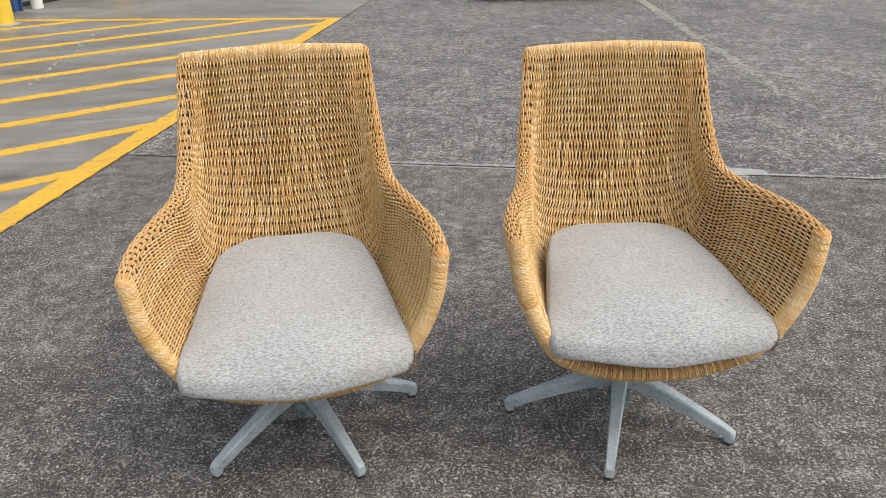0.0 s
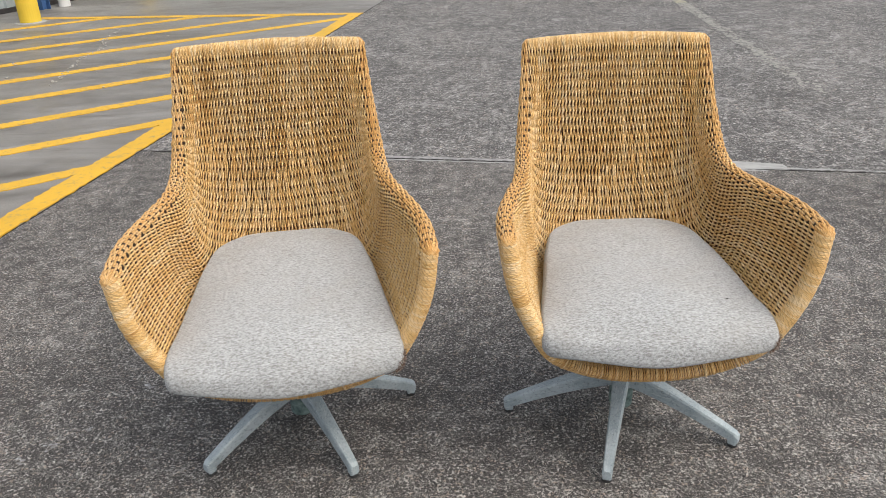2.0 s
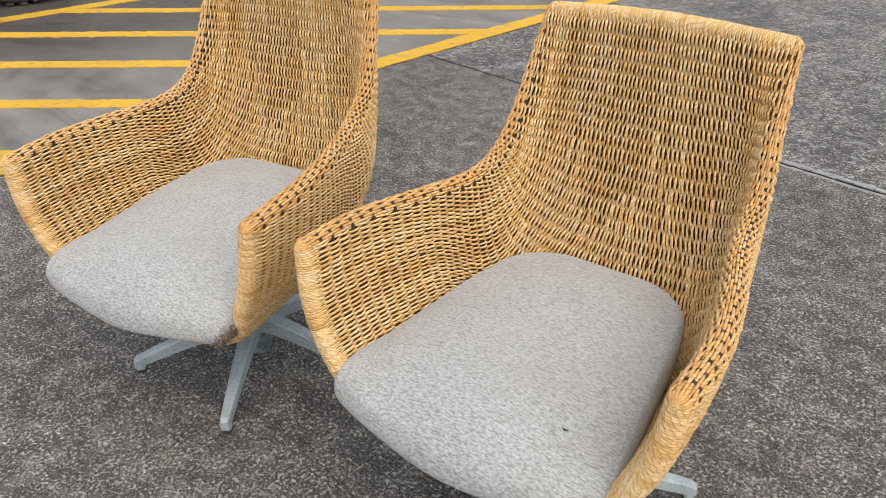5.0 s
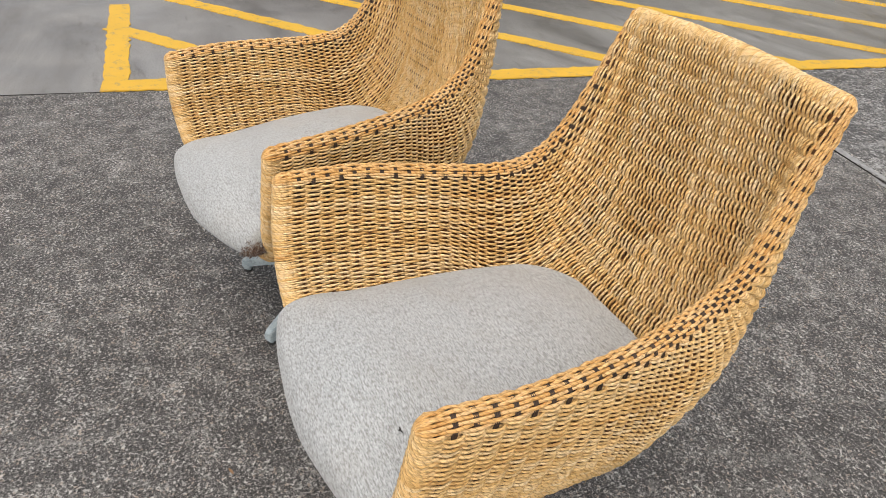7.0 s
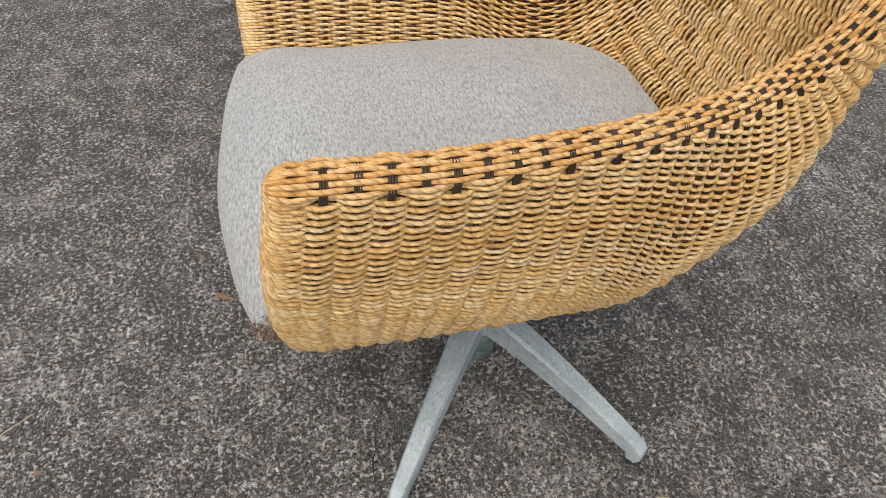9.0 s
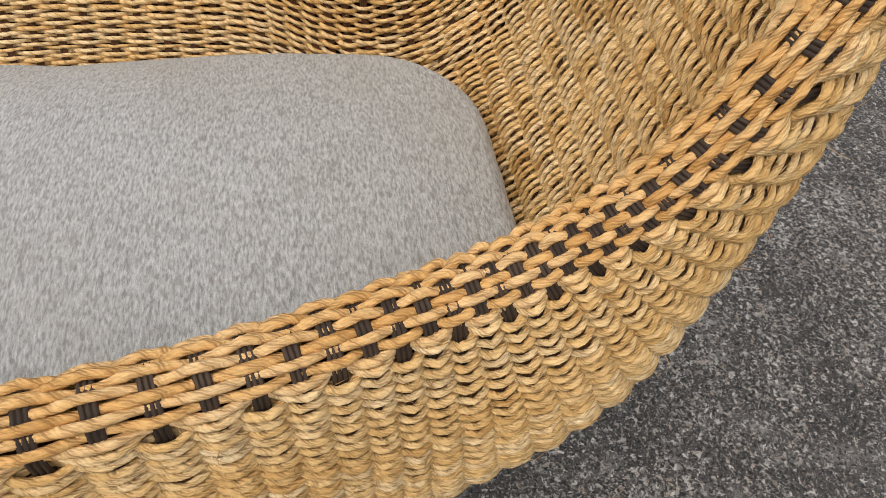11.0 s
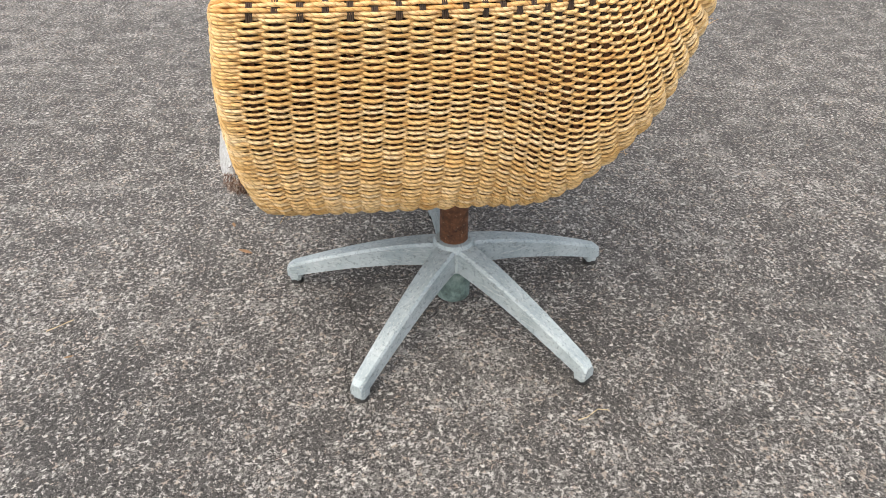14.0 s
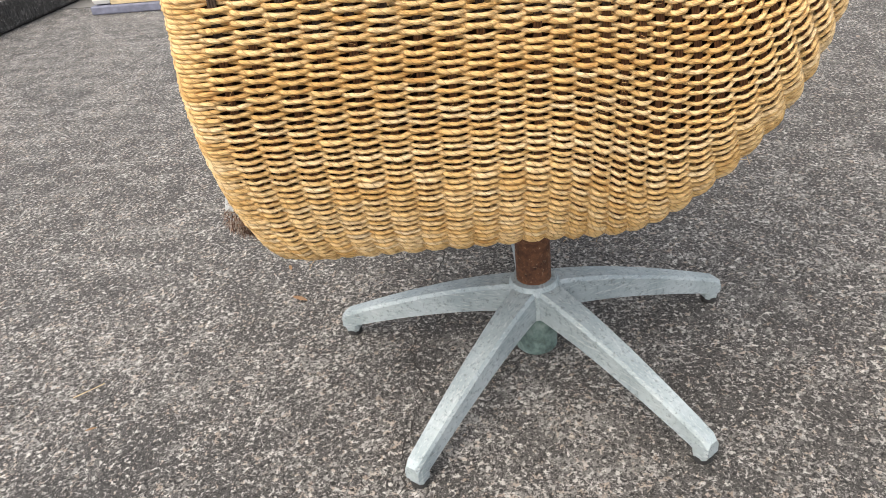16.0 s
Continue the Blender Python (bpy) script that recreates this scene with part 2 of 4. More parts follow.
def paint_material(name, base, worn, amount=0.5):
    n = Nodes(name, 0.6)
    w = n.noise(18.0, 6, 0.7)
    f = n.noise(160.0, 3, 0.6)
    tone = n.noise(2.5, 4, 0.6)
    c = n.ramp(tone, (0.35, tuple(v * 0.88 for v in base)), (0.65, base))
    c = n.mix(n.ramp(n.math("ADD", n.math("MULTIPLY", w, 0.7), n.math("MULTIPLY", f, 0.3)), (1 - amount - 0.04, 0.0), (1 - amount + 0.04, 0.8)), c, worn)
    return n.done(c, f, 0.25, 0.001)


def plain_material(name, base, rough=0.6, metal=0.0, vary=0.2, scale=12.0):
    n = Nodes(name, rough, metal)
    f = n.noise(scale, 5, 0.6)
    g = n.noise(scale * 14, 3, 0.6)
    c = n.ramp(f, (0.3, tuple(v * (1 - vary) for v in base)), (0.7, tuple(min(1, v * (1 + vary)) for v in base)))
    return n.done(c, g, 0.15, 0.001)


def torn_material():
    n = Nodes("torn_brown_backing", 0.95)
    each = n.t.nodes.new("ShaderNodeNewGeometry").outputs["Random Per Island"]
    f = n.noise(90.0, 4, 0.6)
    t = n.math("ADD", n.math("MULTIPLY", each, 0.75), n.math("MULTIPLY", f, 0.3))
    return n.done(n.ramp(t, (0.2, (0.06, 0.032, 0.022)), (0.5, (0.17, 0.10, 0.07)), (0.72, (0.27, 0.20, 0.155)), (0.9, (0.50, 0.46, 0.41))), f, 0.3, 0.001)


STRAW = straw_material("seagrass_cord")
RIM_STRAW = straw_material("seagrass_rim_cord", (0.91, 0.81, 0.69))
STAKE = stake_material()
REED = reed_material()
GAP_SHADE = gap_shade_material()
FABRIC = fabric_material()
ALLOY = alloy_material()
VERDIGRIS = verdigris_material()
RUST = rust_material()
RUBBER = rubber_material()
ASPHALT = aggregate_material("exposed_aggregate_near", (0.037, 0.0345, 0.032), (0.086, 0.081, 0.076), (0.45, 0.432, 0.405), 0.105, 0.22, 0.26, 0.55)
SLAB = aggregate_material("exposed_aggregate_far", (0.050, 0.048, 0.046), (0.125, 0.120, 0.115), (0.46, 0.45, 0.43), 0.085, 0.35, 0.75, 0.7, 0.5)
KERBSTONE = aggregate_material("rough_kerb", (0.022, 0.021, 0.020), (0.055, 0.052, 0.050), (0.28, 0.27, 0.26), 0.03, 0.4, 0.4, 0.8, 0.8, 1.0)
CONCRETE = smooth_concrete_material()
JOINT = plain_material("joint_filler", (0.035, 0.032, 0.03), 0.9)
YELLOW = paint_material("yellow_line_paint", (0.70, 0.41, 0.03), (0.30, 0.235, 0.12), 0.42)
FADED = paint_material("faded_line_paint", (0.42, 0.40, 0.26), (0.15, 0.145, 0.14), 0.52)
FADED_MORE = paint_material("faded_line_paint_worn", (0.33, 0.325, 0.28), (0.16, 0.155, 0.145), 0.5)
MORTAR = plain_material("pale_mortar", (0.34, 0.345, 0.335), 0.9, 0, 0.15)
BATTING = torn_material()


# ---- mesh helpers ----
def mesh_object(name, verts, faces, material, parent=None, smooth=True, uvs=None):
    me = bpy.data.meshes.new(name)
    me.from_pydata(verts if isinstance(verts, list) else verts.tolist(), [], faces if isinstance(faces, list) else faces.tolist())
    if uvs is not None:
        me.uv_layers.new(name="UVMap").data.foreach_set("uv", np.asarray(uvs, dtype=np.float32).ravel())
    for m in material if isinstance(material, list) else [material]:
        me.materials.append(m)
    if smooth:
        me.polygons.foreach_set("use_smooth", [True] * len(me.polygons))
    me.update()
    ob = new(name, me)
    ob.parent = parent
    return ob


def part(name, bm, material, parent, label="", smooth=False):
    """Links a bmesh as one mesh object under a thing or a part."""
    me = bpy.data.meshes.new(name)
    bmesh.ops.recalc_face_normals(bm, faces=bm.faces[:])
    bm.to_mesh(me)
    bm.free()
    me.materials.append(material)
    if smooth:
        me.polygons.foreach_set("use_smooth", [True] * len(me.polygons))
    ob = new(name, me)
    ob.parent = parent
    return tagged(ob, label)


def empty(name, m, label, category, group="", kind=""):
    ob = new(name)
    ob.empty_display_size = 0.1
    ob.matrix_world = m
    return tagged(ob, label, category, group, kind)


def box(bm, sx, sy, sz, m=Matrix(), bevel=0.0):
    r = bmesh.ops.create_cube(bm, size=1.0, matrix=m @ Matrix.Diagonal((sx, sy, sz, 1)))
    if bevel:
        edges = list({e for v in r["verts"] for e in v.link_edges})
        bmesh.ops.bevel(bm, geom=edges, offset=bevel, segments=2, affect="EDGES", profile=0.5)


def lathe(bm, profile, seg=32, m=Matrix()):
    """Turns (radius, height) pairs round z."""
    rings = []
    for r, z in profile:
        rings.append([bm.verts.new(m @ Vector((r * math.cos(a), r * math.sin(a), z))) for a in (2 * math.pi * i / seg for i in range(seg))])
    for a, b in zip(rings, rings[1:]):
        for i in range(seg):
            bm.faces.new((a[i], a[(i + 1) % seg], b[(i + 1) % seg], b[i]))
    bm.faces.new(rings[0][::-1])
    bm.faces.new(rings[-1])


def unit(a):
    return a / np.maximum(np.linalg.norm(a, axis=-1, keepdims=True), 1e-9)


def tube(path, ref, radius, sides=6, closed=False):
    """Vertices, quads and UVs of a tube along path; ref: a direction across it at every point."""
    n = len(path)
    if closed:
        tan = unit(np.roll(path, -1, 0) - np.roll(path, 1, 0))
    else:
        tan = unit(np.gradient(path, axis=0))
    side = unit(np.cross(tan, ref))
    up = np.cross(side, tan)
    a = 2 * np.pi * np.arange(sides) / sides
    r = np.broadcast_to(radius, (n,))[:, None, None]
    v = path[:, None, :] + r * (np.cos(a)[None, :, None] * side[:, None, :] + np.sin(a)[None, :, None] * up[:, None, :])
    step = np.linalg.norm(np.diff(path, axis=0, append=path[:1]), axis=1)
    length = np.concatenate([[0], np.cumsum(step)])
    m = n if closed else n - 1
    i, j = np.meshgrid(np.arange(m), np.arange(sides), indexing="ij")
    i2, j2 = (i + 1) % n, (j + 1) % sides
    f = np.stack([i * sides + j, i * sides + j2, i2 * sides + j2, i2 * sides + j], -1).reshape(-1, 4)
    uv = np.stack([np.stack([length[i], j / sides], -1), np.stack([length[i], (j + 1) / sides], -1),
                   np.stack([length[i + 1], (j + 1) / sides], -1), np.stack([length[i + 1], j / sides], -1)], 2).reshape(-1, 2)
    return v.reshape(-1, 3), f, uv


def joined(tubes):
    vs, fs, us, o = [], [], [], 0
    for v, f, u in tubes:
        vs.append(v), fs.append(f + o), us.append(u)
        o += len(v)
    return np.concatenate(vs), np.concatenate(fs), np.concatenate(us)


def hermite(x, xs, ys):
    """A smooth curve through ys (first axis) at xs, read at x."""
    xs, ys = np.asarray(xs, float), np.asarray(ys, float)
    d = np.diff(ys, axis=0) / np.diff(xs).reshape(-1, *([1] * (ys.ndim - 1)))
    m = np.concatenate([d[:1], (d[1:] + d[:-1]) / 2, d[-1:]])
    i = np.clip(np.searchsorted(xs, x, side="right") - 1, 0, len(xs) - 2)
    h = xs[i + 1] - xs[i]
    s = (x - xs[i]) / h
    shp = (-1, *([1] * (ys.ndim - 1)))
    h, s = h.reshape(shp), s.reshape(shp)
    return ((2 * s**3 - 3 * s**2 + 1) * ys[i] + (s**3 - 2 * s**2 + s) * h * m[i] + (3 * s**2 - 2 * s**3) * ys[i + 1] + (s**3 - s**2) * h * m[i + 1])


# ---- the wicker shell: U-shaped stakes from the front lip to the top of the back, cords woven along it ----
STAKES = 42
HOOP_AT = (0.0, 5.0, 11.6, 17.3, 23.1, 31.3, 42.0)
HOOPS = (  # rim, side, low side, corner, under, centre: half a stake, (x, y, z)
    ((0.306, -0.272, 0.598), (0.290, -0.281, 0.500), (0.250, -0.278, 0.400), (0.210, -0.264, 0.332), (0.110, -0.256, 0.284), (0.000, -0.254, 0.272)),
    ((0.305, -0.150, 0.597), (0.287, -0.155, 0.500), (0.248, -0.160, 0.390), (0.200, -0.160, 0.323), (0.100, -0.150, 0.289), (0.000, -0.150, 0.279)),
    ((0.277, 0.000, 0.589), (0.268, 0.000, 0.487), (0.237, 0.000, 0.384), (0.190, 0.000, 0.319), (0.100, 0.000, 0.293), (0.000, 0.000, 0.285)),
    ((0.253, 0.089, 0.588), (0.247, 0.096, 0.492), (0.226, 0.101, 0.392), (0.182, 0.116, 0.327), (0.096, 0.122, 0.306), (0.000, 0.128, 0.302)),
    ((0.241, 0.154, 0.602), (0.235, 0.188, 0.529), (0.214, 0.213, 0.467), (0.170, 0.231, 0.433), (0.085, 0.234, 0.423), (0.000, 0.237, 0.417)),
    ((0.235, 0.223, 0.662), (0.215, 0.265, 0.644), (0.175, 0.290, 0.636), (0.121, 0.294, 0.632), (0.060, 0.298, 0.629), (0.000, 0.300, 0.628)),
    ((0.215, 0.324, 0.863), (0.188, 0.320, 0.866), (0.149, 0.313, 0.870), (0.100, 0.317, 0.872), (0.050, 0.320, 0.873), (0.000, 0.321, 0.874)),
)


def half_thickness(ks):
    """Half the distance between the inner and the outer weave: the arms are thicker than the back."""
    return np.interp(ks, (21.5, 35.6), (0.0150, 0.0118))


def shell_surface(ks, fractions):
    """Points of the middle of the shell: one row a stake position, at the fractions (same shape) of its length."""
    ctrl = hermite(ks, HOOP_AT, np.array(HOOPS))
    mirror = ctrl[:, -2::-1] * np.array([-1, 1, 1])
    full = np.concatenate([ctrl * 1.0, mirror], 1)[:, ::-1]   # from the left rim to the right rim
    out = np.empty((len(ks), fractions.shape[1], 3))
    for r in range(len(ks)):
        p = full[r]
        s = np.concatenate([[0], np.cumsum(np.linalg.norm(np.diff(p, axis=0), axis=1))])
        fine = hermite(np.linspace(0, s[-1], 241), s, p)
        l = np.concatenate([[0], np.cumsum(np.linalg.norm(np.diff(fine, axis=0), axis=1))])
        for c in range(3):
            out[r, :, c] = np.interp(fractions[r] * l[-1], l, fine[:, c])
    return out


def shares(q, ks, arm):
    """Where the cords lie along each stake: crowded on the arms in front, even on the back. arm: the share of the cords on one arm."""
    g = np.clip((ks - 10) / 11.5, 0, 1)
    g = (g * g * (3 - 2 * g))[:, None]
    q = np.broadcast_to(q, (len(ks), q.shape[-1]))
    front = np.interp(q, (0, arm, 1 - arm, 1), (0, 0.30, 0.70, 1))
    return front * (1 - g) + q * g


def shell_normals(p):
    n = unit(np.cross(np.gradient(p, axis=1), np.gradient(p, axis=0)))
    return n if n[0, n.shape[1] // 2, 2] > 0 else -n


def squared(c):
    """A wave that stays long over each stake and crosses quickly between."""
    return np.sign(c) * np.abs(c) ** 0.8


def build_shell_meshes():
    """The meshes of one shell: gap-shading sheet, stakes, cords, rim cords and the bound front lip."""
    rng = np.random.default_rng(7)
    # 120 cords run the whole way; pairs of shorter ones fill between and end part way up the back
    order = []
    for j in range(120):
        order.append(0.0)
        if j % 4 == 1:
            order += [rng.uniform(23.6, 33.8)] * 2
    ends = np.array(order)
    cords = len(ends)
    ks = np.arange(0, STAKES + 0.001, 0.2)
    weight = np.where(ends[None] > 0, np.clip((ends[None] + 0.6 - ks[:, None]) / 7.0, 0.02, 1.0), 1.0)
    cum = np.cumsum(weight, 1)
    q = np.concatenate([np.zeros((len(ks), 1)), (cum - weight / 2) / cum[:, -1:], np.ones((len(ks), 1))], 1)
    fr = shares(q, ks, 0.433)
    wob = np.cumsum(rng.normal(0, 1, fr.shape), 0)
    wob -= np.linspace(0, 1, len(ks))[:, None] * wob[-1:]
    fr[:, 1:-1] += wob[:, 1:-1] / 45 * 0.65 / cords
    p = shell_surface(ks, np.clip(fr, 0, 1))
    n = shell_normals(p)
    tan = unit(np.gradient(p, axis=0))
    half = half_thickness(ks)[:, None]
    h0, h1 = half[0, 0], half[-1, 0]
    ease = np.clip(np.minimum(ks, STAKES - ks) / 0.6, 0, 1)
    arc = np.linspace(0, np.pi, 9)[1:-1]
    out = {"cords": []}
    for j in range(1, cords + 1):
        amp = np.interp(ks, (7, 15), (0.0040, 0.0046)) * (1 + 0.07 * rng.normal(0, 1, len(ks)))
        wave = (amp * squared(np.cos(np.pi * (ks + j))) * ease)[:, None]
        keep = len(ks) if ends[j - 1] == 0 else int(ends[j - 1] / 0.2)
        side = unit(np.gradient(p, axis=1)[:, j])
        jitter = side * rng.normal(0, 0.00022, (len(ks), 1))
        inner = p[:, j] + n[:, j] * (half + wave) + jitter
        outer = p[:, j] - n[:, j] * (half + wave) - jitter
        front = p[0, j] + h0 * (-np.cos(arc)[:, None] * n[0, j] - np.sin(arc)[:, None] * tan[0, j])
        base = 0.0025 * (1 + 0.09 * rng.normal())
        if keep == len(ks):
            top = p[-1, j] + h1 * (np.cos(arc)[:, None] * n[-1, j] + np.sin(arc)[:, None] * tan[-1, j])
            path = np.concatenate([inner, top, outer[::-1], front])
            ref = np.concatenate([side, np.repeat(side[-1:], len(arc), 0), side[::-1], np.repeat(side[:1], len(arc), 0)])
        else:
            path = np.concatenate([outer[:keep][::-1], front, inner[:keep]])
            ref = np.concatenate([side[:keep][::-1], np.repeat(side[:1], len(arc), 0), side[:keep]])
        thin = np.interp(ks, (0, 10, 17.5, 28), (0.80, 0.82, 0.88, 0.86))
        thin = np.concatenate([thin, np.full(len(arc), thin[-1]), thin[::-1], np.ones(len(arc))]) if keep == len(ks) else 0.9
        swell = np.interp(np.arange(len(path)), np.arange(0, len(path), 4), rng.normal(0, 0.06, len(range(0, len(path), 4))))
        rad = np.clip(base * (1 + swell + 0.05 * rng.normal(0, 1, len(path))), 0.0018, 0.0036) * thin
        out["cords"].append(tube(path, ref, rad, 6, keep == len(ks)))
    # cords round the rim, on both sides
    rim = []
    cap = np.linspace(0.25, 1.45, 5)
    for col, sgn in ((0, -1), (-1, 1)):
        e, s, tn = p[:, col], unit(np.gradient(p, axis=1)[:, col]) * sgn, tan[:, col]
        for a, phi in enumerate(np.radians((-81, -63, -45, -27, -9, 9, 27, 45, 63, 81))):
            d = math.cos(phi) * s + math.sin(phi) * n[:, col]
            wave = (0.0020 * np.interp(ks, (12, 18, 26, 34), (1.0, 1.1, 1.1, 1.0)) * squared(np.cos(np.pi * (ks + a))) * (1 + 0.15 * rng.normal(0, 1, len(ks))))[:, None]
            body = e + d * (half + wave)
            body += s * np.interp(rng.normal(0, 1, 44).cumsum()[np.clip((ks).astype(int), 0, 43)], (-9, 9), (-0.0015, 0.0015))[:, None]
            first = e[0] + h0 * (np.cos(cap)[:, None] * d[0] - np.sin(cap)[:, None] * tn[0])
            last = e[-1] + h1 * (np.cos(cap)[:, None] * d[-1] + np.sin(cap)[:, None] * tn[-1])
            path = np.concatenate([first[::-1], body, last])
            across = np.cross(tn, d)
            ref = np.concatenate([np.repeat(across[:1], 5, 0), across, np.repeat(across[-1:], 5, 0)])
            thick = np.concatenate([np.full(5, h0), half[:, 0], np.full(5, h1)]) / h0
            rim.append(tube(path, ref, 0.0024 * thick ** 0.6 * (1 + 0.06 * rng.normal(0, 1, len(path))), 7))
    out["rim"] = rim
    # loose fibres standing off the cords
    out["fibres"] = []
    for _ in range(1500):
        k, j = int(rng.integers(2, len(ks) - 2)), int(rng.integers(1, cords + 1))
        if ends[j - 1] > 0 and ks[k] > ends[j - 1]:
            continue
        sgn = 1.0 if rng.random() < 0.45 else -1.0
        d = n[k, j] * sgn
        root = p[k, j] + d * (half[k, 0] + 0.002)
        way = unit((tan[k, j] * rng.choice((-1, 1)) + d * rng.uniform(0.1, 0.6) + rng.normal(0, 0.35, 3))[None])[0]
        bend = rng.normal(0, 0.35, 3)
        l = rng.uniform(0.005, 0.018)
        path = np.array([root + way * l * s + bend * l * s * s + d * 0.001 for s in np.linspace(0, 1, 5)])
        out["fibres"].append(tube(path, np.repeat(np.array([[0.31, 0.52, 0.8]]), 5, 0), np.linspace(0.00032, 0.00012, 5), 3))
    # short cords that bind the front lip between the long ones
    ql = np.concatenate([[0.40], np.linspace(0.405, 0.595, 96), [0.60]])
    kl = np.arange(0, 2.51, 0.25)
    pl = shell_surface(kl, shares(ql, kl, 0.42))
    nl, tl = shell_normals(pl), unit(np.gradient(pl, axis=0))
    half = h0
    lip = []
    for j in range(1, 97):
        wave = (0.0026 * np.cos(np.pi * (kl + j)) * np.clip(kl / 0.6, 0, 1))[:, None]
        inner, outer = pl[:, j] + nl[:, j] * (half + wave), pl[:, j] - nl[:, j] * (half + wave)
        front = pl[0, j] + half * (-np.cos(arc)[:, None] * nl[0, j] - np.sin(arc)[:, None] * tl[0, j])
        path = np.concatenate([outer[::-1], front, inner])
        side = unit(np.gradient(pl, axis=1)[:, j])
        ref = np.concatenate([side[::-1], np.repeat(side[:1], len(arc), 0), side])
        lip.append(tube(path, ref, 0.0021 * (1 + 0.1 * rng.normal()), 6))
    out["lip"] = lip
    # stakes: closed hoops under the cords
    kk = np.arange(0, STAKES + 1).astype(float)
    qs = np.linspace(0, 1, 61)
    ps = shell_surface(kk, np.repeat(qs[None], len(kk), 0))
    ns, ss = shell_normals(ps), unit(np.gradient(ps, axis=1))
    out["stakes"] = []
    for k in range(1, STAKES):
        half = half_thickness(k)
        inner, outer = ps[k] + ns[k] * half, ps[k] - ns[k] * half
        right = ps[k, -1] + half * (np.cos(arc)[:, None] * ns[k, -1] + np.sin(arc)[:, None] * ss[k, -1])
        left = ps[k, 0] + half * (-np.cos(arc)[:, None] * ns[k, 0] - np.sin(arc)[:, None] * ss[k, 0])
        path = np.concatenate([inner, right, outer[::-1], left])
        tk = unit(np.gradient(ps, axis=0)[k])
        ref = np.concatenate([tk, np.repeat(tk[-1:], len(arc), 0), tk[::-1], np.repeat(tk[:1], len(arc), 0)])
        out["stakes"].append(joined([tube(path + ref * o, ref, 0.0013, 5, True) for o in (-0.0023, 0.0, 0.0023)]))
    # an added dark sheet between the two weaves, painting the shade in their gaps
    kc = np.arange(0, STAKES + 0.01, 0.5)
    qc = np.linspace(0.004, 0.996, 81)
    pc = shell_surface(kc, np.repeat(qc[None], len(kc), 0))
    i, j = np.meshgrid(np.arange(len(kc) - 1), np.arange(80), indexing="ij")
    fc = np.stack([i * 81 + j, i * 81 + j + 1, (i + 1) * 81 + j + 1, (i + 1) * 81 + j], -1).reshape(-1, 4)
    out["shade_sheet"] = (pc.reshape(-1, 3), fc)
    return out


# ---- the seat cushion ----
CUSHION_EDGE = (  # half of its outline from the back round to the front, (x, y)
    (0.0, .202), (.106, .194), (.167, .150), (.194, .060), (.212, -.060), (.231, -.190), (.241, -.282), (.235, -.306), (.207, -.318), (.10, -.336), (0.0, -.343))


def build_cushion_mesh():
    c = np.array(CUSHION_EDGE)
    full = np.concatenate([c, (c * [-1, 1])[-2:0:-1], c[:1]])
    s = np.concatenate([[0], np.cumsum(np.linalg.norm(np.diff(full, axis=0), axis=1))])
    rim = hermite(np.linspace(0, s[-1], 145), s, full)[:-1]
    mid = np.array([0.0, -0.09])
    rows = []
    prof = [(0.001, 0.0)] + [(r, 0.0) for r in (0.15, 0.3, 0.45, 0.6, 0.75, 0.86, 0.945)]
    prof += [(0.945 + 0.055 * math.sin(a), 1 - math.cos(a)) for a in np.linspace(0.25, math.pi / 2, 6)]
    for r, drop in prof:
        xy = mid + (rim - mid) * r
        y = xy[:, 1]
        z = 0.443 + 0.014 * (1 - r**2) - 0.024 * drop
        z = z - 0.066 * np.clip((-y - 0.19) / 0.15, 0, 1.2) ** 3 * (0.2 + 0.8 * np.cos(xy[:, 0] / 0.25 * 1.2))
        z = z - 0.020 * np.clip((0.12 - y) / 0.30, 0, 1) * np.clip(np.abs(xy[:, 0]) / 0.2, 0, 1.1) ** 2
        z = z + 0.004 * np.sin(xy[:, 0] * 21 + 1.3) * np.sin(y * 17)
        rows.append(np.column_stack([xy, z]))
    for r, f in ((0.995, 0.5), (0.96, 1.0), (0.5, 1.0), (0.001, 1.0)):
        xy = mid + (rim - mid) * r
        z0 = rows[13][:, 2]
        rows.append(np.column_stack([xy, z0 * (1 - f) + np.minimum(z0 - 0.012, 0.352) * f]))
    n = len(rim)
    v = np.concatenate(rows)
    i, j = np.meshgrid(np.arange(len(rows) - 1), np.arange(n), indexing="ij")
    f = np.stack([i * n + j, (i + 1) * n + j, (i + 1) * n + (j + 1) % n, i * n + (j + 1) % n], -1).reshape(-1, 4)
    return v, f


def cushion_patch(centre, radius):
    """A small ragged mark on top of the cushion."""
    v, f = build_cushion_mesh()
    a = np.linspace(0, 2 * np.pi, 13)[:-1]
    r = radius * (0.7 + 0.3 * np.sin(3 * a))
    top = v[:144 * 12]
    x, y = centre[0] + 1.2 * r * np.cos(a), centre[1] + 0.5 * r * np.sin(a)
    d = np.hypot(top[None, :, 0] - x[:, None], top[None, :, 1] - y[:, None])
    w = np.exp(-(d / 0.008) ** 2)
    ring = np.column_stack([x, y, (w * top[None, :, 2]).sum(1) / w.sum(1) + 0.0015])
    return ring, [tuple(range(12))]


